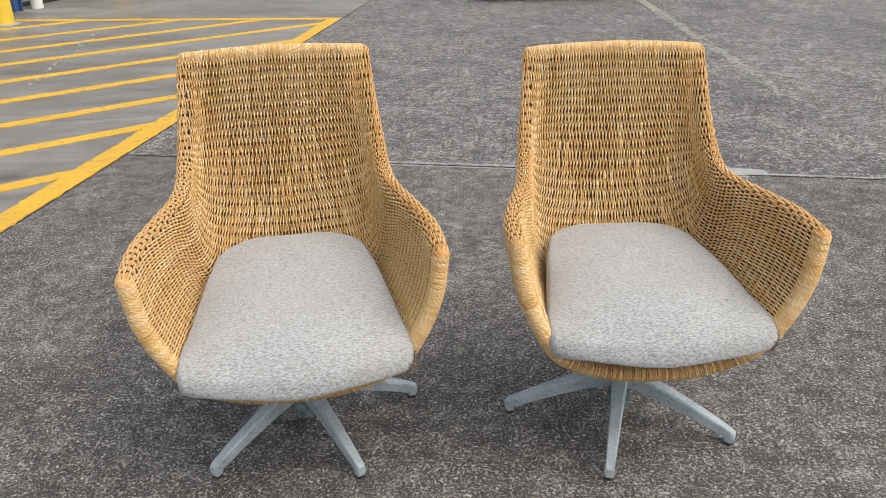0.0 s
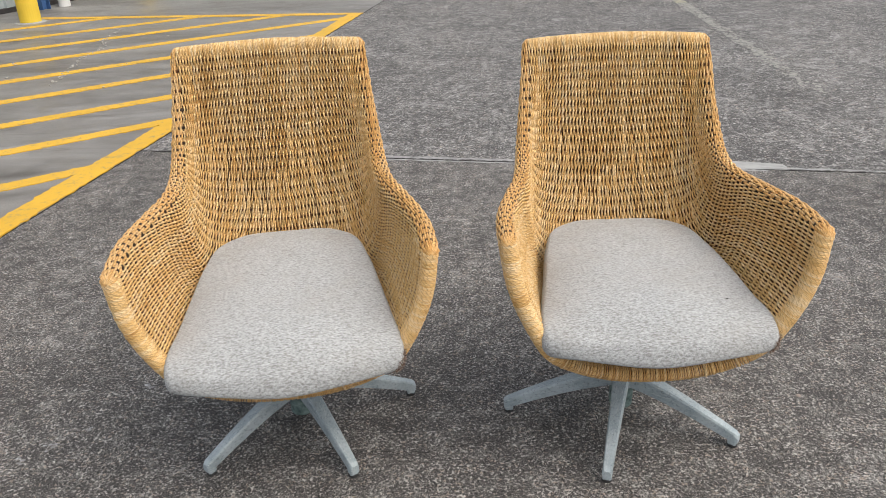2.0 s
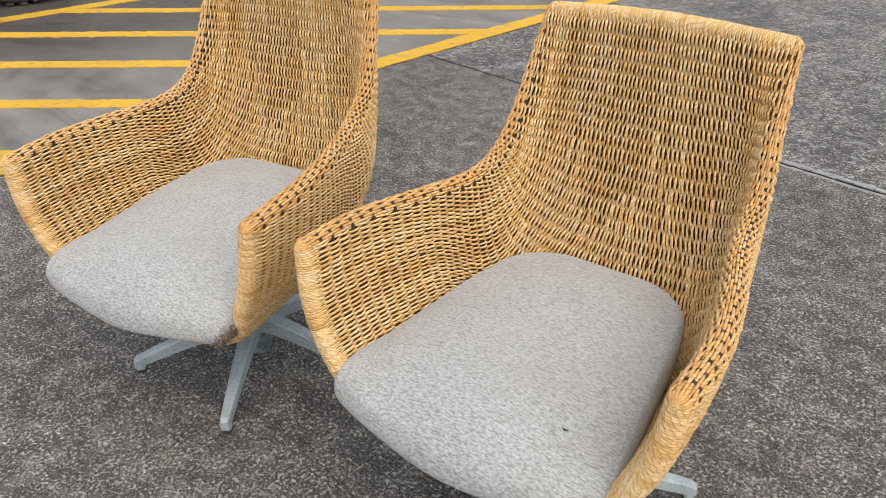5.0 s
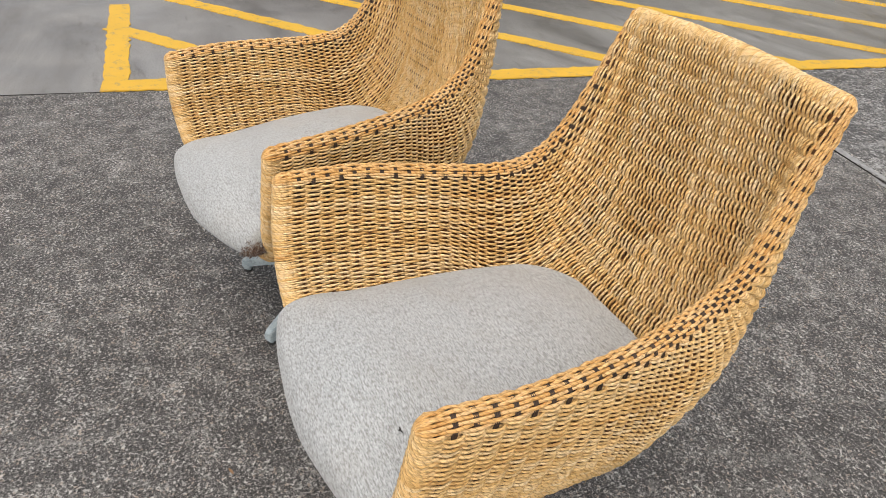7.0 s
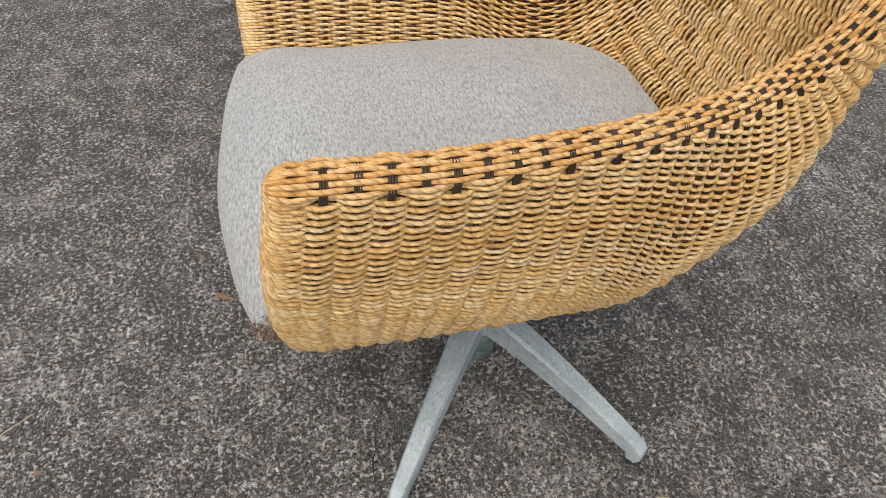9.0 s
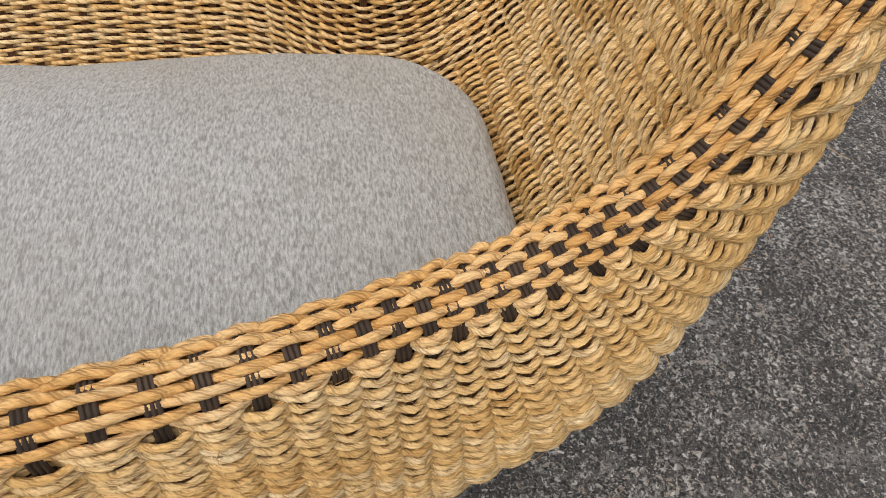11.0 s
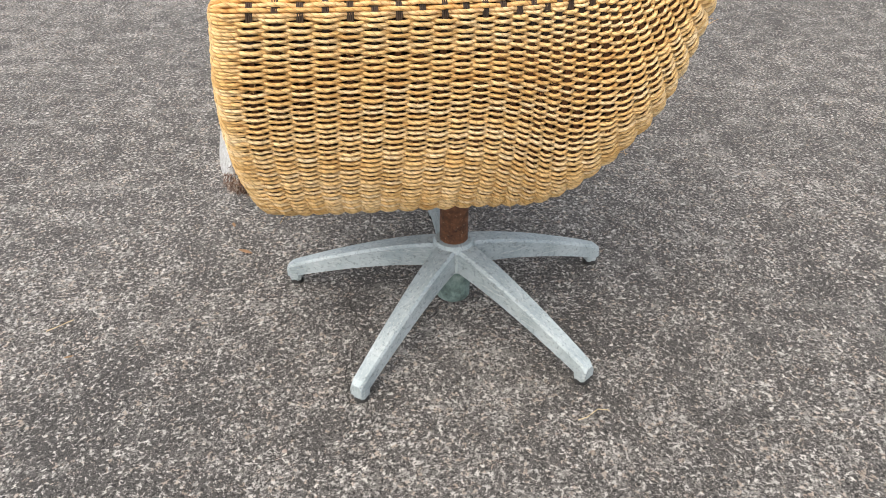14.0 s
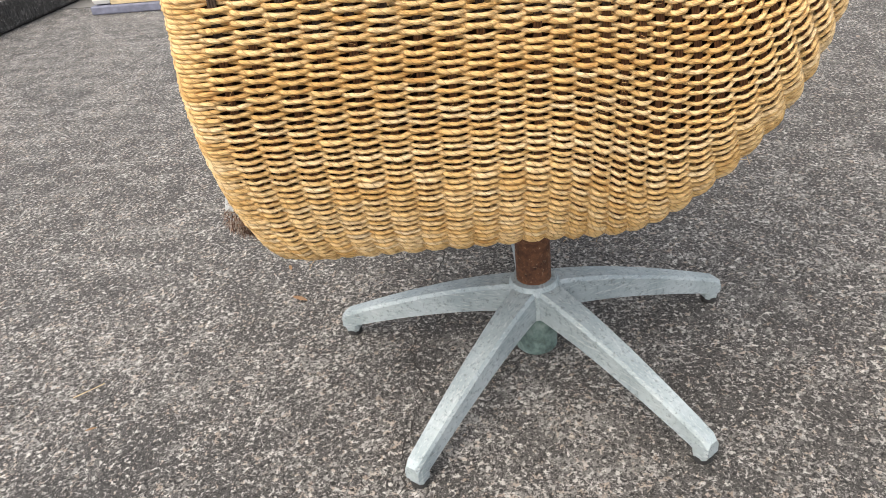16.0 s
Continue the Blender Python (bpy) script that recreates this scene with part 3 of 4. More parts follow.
def frayed_corner(centre, radius):
    """The torn corner of the cushion: its worn backing and many loose threads."""
    rng = np.random.default_rng(11)
    v, f = build_cushion_mesh()
    mid = np.array([0.0, -0.09, 0.40])
    quads = v[f[(np.linalg.norm(v - centre, axis=1) < radius * 2.2)[f].any(1)]]
    vs, fs = [], []
    g = np.linspace(0, 1, 5)
    for q in quads:
        grid = np.array([[(q[0] * (1 - a) + q[1] * a) * (1 - b) + (q[3] * (1 - a) + q[2] * a) * b for b in g] for a in g])
        out = unit(np.cross(q[2] - q[0], q[3] - q[1])[None])[0]
        out = out if np.dot(out, q.mean(0) - mid) > 0 else -out
        for i in range(4):
            for j in range(4):
                cell = np.array([grid[i, j], grid[i + 1, j], grid[i + 1, j + 1], grid[i, j + 1]])
                c = cell.mean(0)
                d = np.linalg.norm(c - centre)
                edge = radius * (0.8 + 0.25 * math.sin(c[0] * 420) * math.cos(c[2] * 510 + c[1] * 300))
                if d < edge:
                    fs.append(tuple(range(len(vs), len(vs) + 4)))
                    vs.extend(cell + out * 0.0016)
                if d < edge * 1.35:
                    for _ in range(5):
                        p = c + rng.normal(0, 0.0012, 3)
                        way = unit((out * rng.uniform(0.25, 0.8) + np.array([0, 0, -0.5]) + rng.normal(0, 0.45, 3))[None])[0]
                        way = way + out * max(0.0, 0.12 - float(np.dot(way, out)))
                        side = unit(np.cross(way, rng.normal(0, 1, 3))[None])[0] * 0.0005
                        n = rng.uniform(0.003, 0.009)
                        k = len(vs)
                        vs.extend([p - side, p + side, p + way * n + side * 0.3, p + way * n - side * 0.3])
                        fs.append((k, k + 1, k + 2, k + 3))
    return [tuple(map(float, q)) for q in vs], fs


# ---- the five-star base ----
def build_leg(parent):
    """One arched, tapering cast leg along +x from the hub, with its foot."""
    bm = bmesh.new()
    stations = []
    for i in range(13):
        t = i / 12
        x = 0.018 + 0.272 * t
        top = 0.125 - 0.083 * t**1.35
        depth = 0.044 * (1 - t) + 0.026 * t
        w = 0.0195 * (1 - t) + 0.0107 * t
        stations.append((x, top, depth, w))
    rings = []
    for x, top, d, w in stations:
        pts = ((-w, top - d), (-w, top - 0.006), (-w * 0.80, top - 0.001), (w * 0.80, top - 0.001), (w, top - 0.006), (w, top - d), (w * 0.6, top - d - 0.002), (-w * 0.6, top - d - 0.002))
        rings.append([bm.verts.new((x, y, z)) for y, z in pts])
    x, top, d, w = stations[-1]
    pts = ((-w, top - d), (-w, top - 0.014), (-w * 0.6, top - 0.007), (w * 0.6, top - 0.007), (w, top - 0.014), (w, top - d), (w * 0.6, top - d), (-w * 0.6, top - d))
    rings.append([bm.verts.new((x + 0.008, y * 0.9, z)) for y, z in pts])
    for a, b in zip(rings, rings[1:]):
        for k in range(8):
            bm.faces.new((a[k], a[(k + 1) % 8], b[(k + 1) % 8], b[k]))
    bm.faces.new(rings[0][::-1]), bm.faces.new(rings[-1])
    leg = part("leg", bm, ALLOY, parent)
    bm = bmesh.new()
    rings = []
    for z, s in ((0.030, 1.0), (0.012, 0.96), (0.008, 0.9)):
        rings.append([bm.verts.new((0.285 + 0.011 * s * a, 0.0115 * s * b, z)) for a, b in ((-1, -0.6), (-0.6, -1), (0.6, -1), (1, -0.6), (1, 0.6), (0.6, 1), (-0.6, 1), (-1, 0.6))])
    for a, b in zip(rings, rings[1:]):
        for k in range(8):
            bm.faces.new((a[k], a[(k + 1) % 8], b[(k + 1) % 8], b[k]))
    bm.faces.new(rings[0][::-1]), bm.faces.new(rings[-1])
    part("foot", bm, ALLOY, leg)
    bm = bmesh.new()
    lathe(bm, ((0.010, 0.0), (0.0115, 0.002), (0.0115, 0.0095)), 14, Matrix.Translation((0.285, 0, 0)))
    part("glide", bm, RUBBER, leg, "black rubber glide")
    return leg


SHELL = None


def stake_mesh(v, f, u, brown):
    """A stake: black where it turns under the rim; brown elsewhere paints bounced light."""
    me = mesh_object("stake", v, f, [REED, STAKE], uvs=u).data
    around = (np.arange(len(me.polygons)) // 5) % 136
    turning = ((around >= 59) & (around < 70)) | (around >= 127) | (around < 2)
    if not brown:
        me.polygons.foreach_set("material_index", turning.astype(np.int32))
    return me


def wicker_chair(m, base_turn, shell_pose, cushion_shift, label, burnt=False):
    """A swivel tub chair: woven shell on a five-star base, with a loose seat cushion."""
    global SHELL
    chair = empty("wicker_chair", m, label, "chair", "pair of wicker swivel chairs")
    if SHELL is None:
        raw = build_shell_meshes()
        SHELL = {
            "shade_sheet": mesh_object("shell", raw["shade_sheet"][0], raw["shade_sheet"][1], GAP_SHADE).data,
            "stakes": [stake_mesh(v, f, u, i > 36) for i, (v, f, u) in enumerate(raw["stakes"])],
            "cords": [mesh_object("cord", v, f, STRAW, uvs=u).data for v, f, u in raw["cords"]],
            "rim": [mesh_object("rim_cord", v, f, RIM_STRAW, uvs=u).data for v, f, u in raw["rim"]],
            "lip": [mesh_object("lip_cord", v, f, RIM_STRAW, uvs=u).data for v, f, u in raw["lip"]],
            "fibres": mesh_object("fray", *joined(raw["fibres"])[:2], STRAW, uvs=joined(raw["fibres"])[2]).data,
            "cushion": mesh_object("cushion", *build_cushion_mesh(), FABRIC).data,
            "torn": mesh_object("torn_corner", *frayed_corner(np.array((.238, -.288, .361)), 0.024), BATTING, smooth=False).data,
            "burn": mesh_object("burn_mark", *cushion_patch((.146, -.236, .44), 0.0055), JOINT).data,
        }
        for ob in [o for o in scene.collection.objects if o.type == "MESH" and o.parent is None]:
            bpy.data.objects.remove(ob)
    # the shell's own mesh is the added gap-shading sheet
    shell = tagged(new("shell", SHELL["shade_sheet"]), "woven golden seagrass tub shell with dark stakes")
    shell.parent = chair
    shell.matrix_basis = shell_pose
    for kind, name in (("stakes", "stake"), ("cords", "cord"), ("rim", "rim_cord"), ("lip", "lip_cord")):
        for me in SHELL[kind]:
            new(name, me).parent = shell
    fibres = tagged(new("fray", SHELL["fibres"]), "fine frayed straw fibres", kind="stuff")
    fibres.parent = shell
    cushion = tagged(new("cushion", SHELL["cushion"]), "pale grey flecked upholstery, worn at one corner")
    cushion.parent = chair
    cushion.matrix_basis = shell_pose @ Matrix.Translation(cushion_shift)
    tagged(new("torn_corner", SHELL["torn"]), "torn corner with brown backing").parent = cushion
    if burnt:
        tagged(new("burn_mark", SHELL["burn"]), "small dark burn mark").parent = cushion
    turn = Matrix.Rotation(radians(base_turn), 4, "Z")
    bm = bmesh.new()
    lathe(bm, ((0.030, 0.075), (0.036, 0.080), (0.037, 0.118), (0.031, 0.128), (0.025, 0.129)), 28)
    part("hub", bm, ALLOY, chair, smooth=False)
    bm = bmesh.new()
    lathe(bm, ((0.026, 0.014), (0.029, 0.018), (0.030, 0.080)), 28)
    part("hub_cup", bm, VERDIGRIS, chair, "greenish corroded metal cup under the hub")
    bm = bmesh.new()
    lathe(bm, ((0.0235, 0.120), (0.0235, 0.300)), 28)
    part("post", bm, RUST, chair, "rusty brown steel post", smooth=False)
    first = build_leg(chair)
    first.matrix_basis = turn
    for k in range(1, 5):
        leg = copy_thing(first, turn @ Matrix.Rotation(radians(72 * k), 4, "Z"))
        leg.parent = chair
    return chair


def tilted(pitch, pivot_z=0.25):
    return Matrix.Translation((0, 0, pivot_z)) @ Matrix.Rotation(radians(pitch), 4, "X") @ Matrix.Translation((0, 0, -pivot_z))


chair_right = wicker_chair(pose(0.468, 1.673, 0, 0, 0, 3.0), -107, tilted(0), (0, 0, 0),
                           "golden seagrass wicker swivel chair, pale grey cushion, five-star metal base", True)
chair_left = wicker_chair(pose(-0.347, 1.634, 0, 0, 0, 11.5), -137.5, Matrix.Translation((0.008, -0.010, 0)) @ tilted(4.4), (0, -0.02, 0),
                          "golden seagrass wicker swivel chair tipped forward, pale grey cushion")


# ---- the ground ----
def edge_x(y):
    """The outer edge of the hatched concrete bay."""
    return -1.595 + 0.118 * (y - 4.63)


def joint_y(x):
    return 3.85 - 0.1337 * (x + 1.68)


def build_ground():
    far = 160.0
    g, d = 0.005, -0.012
    yj = joint_y(edge_x(3.84))
    v, f, mats = [], [], []

    def quad(pts, mat):
        f.append(tuple(range(len(v), len(v) + len(pts))))
        v.extend(pts)
        mats.append(mat)

    def e(y, o=0.0, z=0.0):
        return (edge_x(y) + o, y, z)

    jr = lambda o, z=0.0: (far, joint_y(far) + o, z)
    quad([e(-far, g), (far, -far, 0), jr(-g), e(yj - g, g)], 0)
    quad([e(yj + g, g), jr(g), (far, far, 0), e(far, g)], 1)
    quad([(-far, -far, 0), e(-far, -g), e(far, -g), (-far, far, 0)], 2)
    quad([e(-far, -g, d), e(-far, g, d), e(far, g, d), e(far, -g, d)], 3)
    quad([e(-far, -g), e(-far, -g, d), e(far, -g, d), e(far, -g)], 3)
    quad([e(-far, g, d), e(-far, g), e(far, g), e(far, g, d)], 3)
    quad([e(yj - g, g, d), jr(-g, d), jr(g, d), e(yj + g, g, d)], 3)
    quad([e(yj - g, g), jr(-g), jr(-g, d), e(yj - g, g, d)], 3)
    quad([e(yj + g, g, d), jr(g, d), jr(g), e(yj + g, g)], 3)
    ob = mesh_object("ground", v, f, [ASPHALT, SLAB, CONCRETE, JOINT], smooth=False)
    ob.data.polygons.foreach_set("material_index", mats)
    return tagged(ob, "worn dark aggregate paving and smooth grey concrete bay", "ground", kind="structure")


ground = build_ground()


def stripe(parent, a, b, width, material=YELLOW, z=0.004, name="stripe"):
    """A painted line with slightly ragged edges from a to b."""
    a, b = Vector(a), Vector(b)
    along = (b - a)
    n = max(2, int(along.length / 0.03))
    side = Vector((-along.y, along.x)).normalized()
    bm = bmesh.new()
    rows = []
    for i in range(n + 1):
        c = a + along * (i / n)
        w1 = width / 2 + random.uniform(-1, 1) ** 3 * 0.010
        w2 = width / 2 + random.uniform(-1, 1) ** 3 * 0.010
        p, q = c - side * w1, c + side * w2
        rows.append((bm.verts.new((p.x, p.y, z)), bm.verts.new((q.x, q.y, z)), bm.verts.new((p.x, p.y, -0.001)), bm.verts.new((q.x, q.y, -0.001))))
    for r, s in zip(rows, rows[1:]):
        bm.faces.new((r[0], s[0], s[1], r[1]))
        bm.faces.new((r[0], r[2], s[2], s[0]))
        bm.faces.new((r[1], s[1], s[3], r[3]))
    return part(name, bm, material, parent)


hatching = empty("parking_hatching", Matrix(), "yellow painted hatching on the concrete bay", "road marking", kind="structure")
HYP_W = 0.125
hyp = lambda y: (edge_x(y) - 0.068, y)
stripe(hatching, hyp(1.06), hyp(8.29), HYP_W, z=0.005)
stripe(hatching, (hyp(8.24)[0], 8.24), (-4.70, 8.47), 0.11, z=0.0045)
stripe(hatching, (hyp(1.04)[0], 1.115), (-3.4, 1.18), 0.105, z=0.0045)
stripe(hatching, (-4.42, 2.10), (-4.02, 4.30), 0.12, z=0.0045)
SLOPE = math.radians(38.7)
along, normal = Vector((math.cos(SLOPE), math.sin(SLOPE))), Vector((-math.sin(SLOPE), math.cos(SLOPE)))
for c in (2.12, 2.73, 3.33, 3.93, 4.52, 5.10, 5.74, 6.39, 7.05, 7.68, 8.29, 8.97):
    base = normal * c
    lo, hi = None, None
    for i in range(0, 1600):
        pt = base + along * (-4.0 + i * 0.005)
        bay = pt.x < hyp(pt.y)[0] and pt.y < 8.43 - 0.066 * (pt.x + 4.3) and pt.y > 1.12
        west = -4.30 + 0.18 * (pt.y - 2.8) if pt.y < 4.3 else -5.2
        if bay and pt.x > west:
            lo = lo or pt
            hi = pt
    if lo:
        stripe(hatching, lo, hi, 0.105)
old_line = empty("faded_line", Matrix(), "faded worn parking line on the far paving", "road marking", kind="structure")
stripe(old_line, (2.06, 8.4), (2.0, 16.0), 0.10, FADED)


def paint_remnant():
    """Broken bits of the old line, thinning out towards the chairs."""
    bm = bmesh.new()
    for i in range(520):
        t = random.random() ** 0.62
        y = 4.7 + 3.8 * t
        x = 2.10 - 0.04 * t + random.uniform(-0.05, 0.05)
        r = random.uniform(0.008, 0.026)
        z = 0.0008 + 0.000002 * i
        bm.faces.new([bm.verts.new((x + r * random.uniform(0.4, 1) * math.cos(a), y + 1.6 * r * random.uniform(0.4, 1) * math.sin(a), z)) for a in (0, 0.9, 1.8, 2.7, 3.6, 4.5, 5.4)])
    return part("paint_remnant", bm, FADED_MORE, old_line)


paint_remnant()


# ---- cracks, mortar and litter on the paving ----
def ribbon(name, pts, width, material, z, label, category, jag=0.006, step=0.012):
    """A thin ragged band on the ground along a line of points."""
    bm = bmesh.new()
    rows = []
    for a, c in zip(pts, pts[1:]):
        a, c = Vector(a), Vector(c)
        k = max(1, int((c - a).length / step))
        side = Vector((-(c - a).y, (c - a).x)).normalized()
        for i in range(k):
            p = a + (c - a) * (i / k) + side * random.uniform(-jag, jag)
            w = width * random.uniform(0.35, 1.0) / 2
            rows.append([bm.verts.new((p.x + side.x * w, p.y + side.y * w, z)), bm.verts.new((p.x - side.x * w, p.y - side.y * w, z))])
    for r, s in zip(rows, rows[1:]):
        bm.faces.new((r[0], s[0], s[1], r[1]))
    return tagged(part(name, bm, material, None), label, category, kind="structure")


ribbon("paving_crack", [(-.62, 1.44), (-.3, 1.47), (-.01, 1.49), (.13, 1.53), (.31, 1.50), (.44, 1.49), (.54, 1.51), (.66, 1.50), (.74, 1.50)],
       0.003, JOINT, 0.0012, "hairline crack across the dark paving", "crack")
GROUT = plain_material("worn_grout", (0.29, 0.288, 0.28), 0.9, 0, 0.35, 30)
ribbon("joint_edge", [(x, joint_y(x) + 0.024) for x in (-1.0, -0.2, 0.5, 1.4)], 0.040, GROUT, 0.0016, "pale worn grout edge beyond the paving joint", "joint edge", 0.004, 0.02)
ribbon("joint_edge", [(x, joint_y(x) - 0.018) for x in (-0.5, 0.2, 0.7, 1.4)], 0.026, GROUT, 0.0014, "narrow worn grout edge along the dark paving joint", "joint edge", 0.004, 0.02)
ribbon("joint_mortar", [(x, joint_y(x) + 0.020) for x in (1.4, 1.8, 2.2, 3.0, 4.5)], 0.022, MORTAR, 0.002, "pale mortar line along the paving joint", "mortar", 0.004, 0.03)


def mortar_patch():
    edge = ((.86, 3.455), (.94, 3.65), (1.05, 3.745), (1.17, 3.66), (1.26, 3.54), (1.48, 3.49), (1.46, 3.435), (1.25, 3.45))
    bm = bmesh.new()
    ring = []
    for a, c in zip(edge, edge[1:] + edge[:1]):
        for i in range(6):
            p = Vector(a).lerp(Vector(c), i / 6) + Vector((random.uniform(-1, 1), random.uniform(-1, 1))) * 0.008
            ring.append(p)
    mid = sum(ring, Vector((0, 0))) / len(ring)
    lo = [bm.verts.new((p.x, p.y, 0.0005)) for p in ring]
    hi = [bm.verts.new((*(mid + (p - mid) * 0.93), 0.006 + random.uniform(0, 0.002))) for p in ring]
    top = bm.verts.new((mid.x, mid.y, 0.011))
    for i in range(len(ring)):
        j = (i + 1) % len(ring)
        bm.faces.new((lo[i], lo[j], hi[j], hi[i]))
        bm.faces.new((hi[i], hi[j], top))
    return tagged(part("mortar_patch", bm, MORTAR, None), "pale grey mortar patch spilled beside the paving joint", "mortar patch")


mortar_patch()


def paint_splash(x, y, size):
    bm = bmesh.new()
    for i in range(7):
        cx, cy, r = x + random.gauss(0, size * 0.5), y + random.gauss(0, size * 0.4), size * random.uniform(0.15, 0.5)
        ring = [bm.verts.new((cx + r * random.uniform(0.5, 1.1) * math.cos(a), cy + 0.7 * r * random.uniform(0.5, 1.1) * math.sin(a), 0.001 + 0.0002 * i)) for a in (k * 0.524 for k in range(12))]
        bm.faces.new(ring)
    return tagged(part("paint_splash", bm, SPLASH, None), "small scuffed white splash on the dark paving", "stain", "white splashes on the paving", kind="structure")


SPLASH = paint_material("white_splash", (0.62, 0.63, 0.64), (0.16, 0.155, 0.15), 0.55)
for x, y, size in ((-0.996, 1.438, 0.022), (-0.955, 1.50, 0.020), (-0.886, 1.558, 0.014), (-0.801, 1.747, 0.020)):
    paint_splash(x, y, size)

LEAF = plain_material("dry_leaf", (0.31, 0.18, 0.09), 0.8, 0, 0.35, 40)
STRAW_BIT = plain_material("dry_grass", (0.52, 0.42, 0.24), 0.8, 0, 0.3, 40)
STONE = plain_material("loose_stone", (0.36, 0.30, 0.26), 0.9, 0, 0.25, 60)
WEED = plain_material("weed_green", (0.07, 0.12, 0.03), 0.7, 0, 0.5, 30)


def dry_leaf(x, y, turn, size):
    bm = bmesh.new()
    rows = []
    for i in range(7):
        t = i / 6
        w = 0.30 * math.sin(math.pi * min(0.98, t * 0.92 + 0.06)) * size
        rows.append([bm.verts.new(((t - 0.5) * size * 2, s * w, 0.004 + 0.05 * size * s * s + 0.04 * size * math.sin(3 * t))) for s in (-1, 0, 1)])
    for r, s in zip(rows, rows[1:]):
        bm.faces.new((r[0], s[0], s[1], r[1]))
        bm.faces.new((r[1], s[1], s[2], r[2]))
    ob = part("dry_leaf", bm, LEAF, None, smooth=True)
    ob.matrix_world = pose(x, y, 0.0005, 0, 0, turn)
    return tagged(ob, "small curled dry brown leaf on the paving", "leaf", "litter on the paving")


dry_leaf(0.305, 1.29, 62, 0.016)
dry_leaf(0.205, 1.252, 20, 0.010)
dry_leaf(0.60, 1.06, 110, 0.008)


def grass_straw(pts):
    cu = bpy.data.curves.new("grass_straw", "CURVE")
    cu.dimensions, cu.bevel_depth, cu.bevel_resolution = "3D", 0.0007, 1
    sp = cu.splines.new("POLY")
    sp.points.add(len(pts) - 1)
    for p, q in zip(sp.points, pts):
        p.co = (*q, 1)
    cu.materials.append(STRAW_BIT)
    return tagged(new("grass_straw", cu), "thin bent dry grass stalk on the paving", "straw", "litter on the paving")


grass_straw([(.77, 1.835, .002), (.765, 1.85, .003), (.75, 1.868, .003), (.752, 1.885, .002)])
grass_straw([(.53, 1.00, .002), (.515, 1.02, .003), (.50, 1.035, .002)])


def loose_stone(x, y, r):
    bm = bmesh.new()
    bmesh.ops.create_icosphere(bm, subdivisions=2, radius=r)
    for v in bm.verts:
        v.co *= 1 + 0.25 * noise.noise(v.co * 90 + Vector((x * 7, y * 5, 0)))
        v.co.z = v.co.z * 0.6 + r * 0.5
    ob = part("loose_stone", bm, STONE, None, smooth=True)
    ob.location = (x, y, 0)
    return tagged(ob, "small loose reddish stone on the paving", "stone", "litter on the paving")


loose_stone(0.93, 1.72, 0.006)
loose_stone(0.81, 1.42, 0.004)
loose_stone(-0.86, 2.62, 0.005)


def weeds():
    bm = bmesh.new()
    for i in range(170):
        t = random.random()
        x, y = -2.56 + 0.44 * t + random.gauss(0, 0.014), 1.79 - 0.035 * t + random.gauss(0, 0.014)
        a, h = random.uniform(0, 6.28), random.uniform(0.008, 0.03)
        d = Vector((math.cos(a), math.sin(a), 0))
        s = Vector((-d.y, d.x, 0)) * 0.0035
        p = Vector((x, y, 0.0))
        m = p + d * h * 0.5 + Vector((0, 0, h * 0.8))
        e = p + d * h * 1.3 + Vector((0, 0, h))
        vs = [bm.verts.new(q) for q in (p - s * 0.4, p + s * 0.4, m + s, e, m - s)]
        bm.faces.new(vs)
    return tagged(part("weeds", bm, WEED, None), "low green weeds growing in a crack of the concrete", "weeds", kind="stuff")


weeds()

def concrete_crumbs():
    bm = bmesh.new()
    line = ((-3.43, 7.60), (-3.36, 7.10), (-3.20, 6.80), (-3.15, 6.25), (-3.05, 5.75), (-2.97, 5.40))
    spots = []
    for i in range(70):
        k = random.random() * (len(line) - 1)
        a, c = Vector(line[int(k)]), Vector(line[int(k) + 1])
        spots.append(a.lerp(c, k - int(k)) + Vector((random.gauss(0, 0.02), random.gauss(0, 0.02))))
    spots += [Vector((random.uniform(-4.0, -1.9), random.uniform(4.6, 8.0))) for i in range(22)]
    for p in spots:
        if p.x > hyp(p.y)[0]:
            continue
        r = random.uniform(0.004, 0.011)
        box(bm, r * 2, r * 1.3, 0.006, Matrix.Translation((p.x, p.y, 0.0075)) @ Matrix.Rotation(random.uniform(0, 3), 4, "Z"), 0.0015)
    return tagged(part("concrete_crumbs", bm, CRUMB, None), "pale crumbs of concrete scattered along a crack", "crumbs", kind="stuff")


CRUMB = plain_material("pale_crumbs", (0.42, 0.40, 0.36), 0.9, 0, 0.2, 60)
concrete_crumbs()

# ---- the edge of the yard: wall, pipes, bollards ----
CLADDING = plain_material("painted_cladding", (0.34, 0.38, 0.38), 0.6, 0, 0.15, 3)
BLUE = plain_material("blue_paint", (0.045, 0.11, 0.26), 0.5, 0, 0.2, 9)
WHITE = plain_material("white_plastic", (0.68, 0.68, 0.66), 0.5, 0, 0.1, 9)
BOLLARD = paint_material("yellow_bollard_paint", (0.80, 0.56, 0.05), (0.30, 0.24, 0.12), 0.30)
DARK = plain_material("dark_steel", (0.03, 0.03, 0.032), 0.6, 0.3, 0.3, 12)
STEEL = plain_material("dull_steel", (0.30, 0.31, 0.32), 0.45, 0.6, 0.2, 20)
TIMBER = plain_material("pale_timber", (0.52, 0.42, 0.26), 0.75, 0, 0.2, 25)
GREYBLUE = plain_material("grey_blue_plastic", (0.16, 0.17, 0.23), 0.6, 0, 0.25, 30)
PINK = plain_material("faded_red_plastic", (0.38, 0.16, 0.14), 0.6, 0, 0.2, 20)


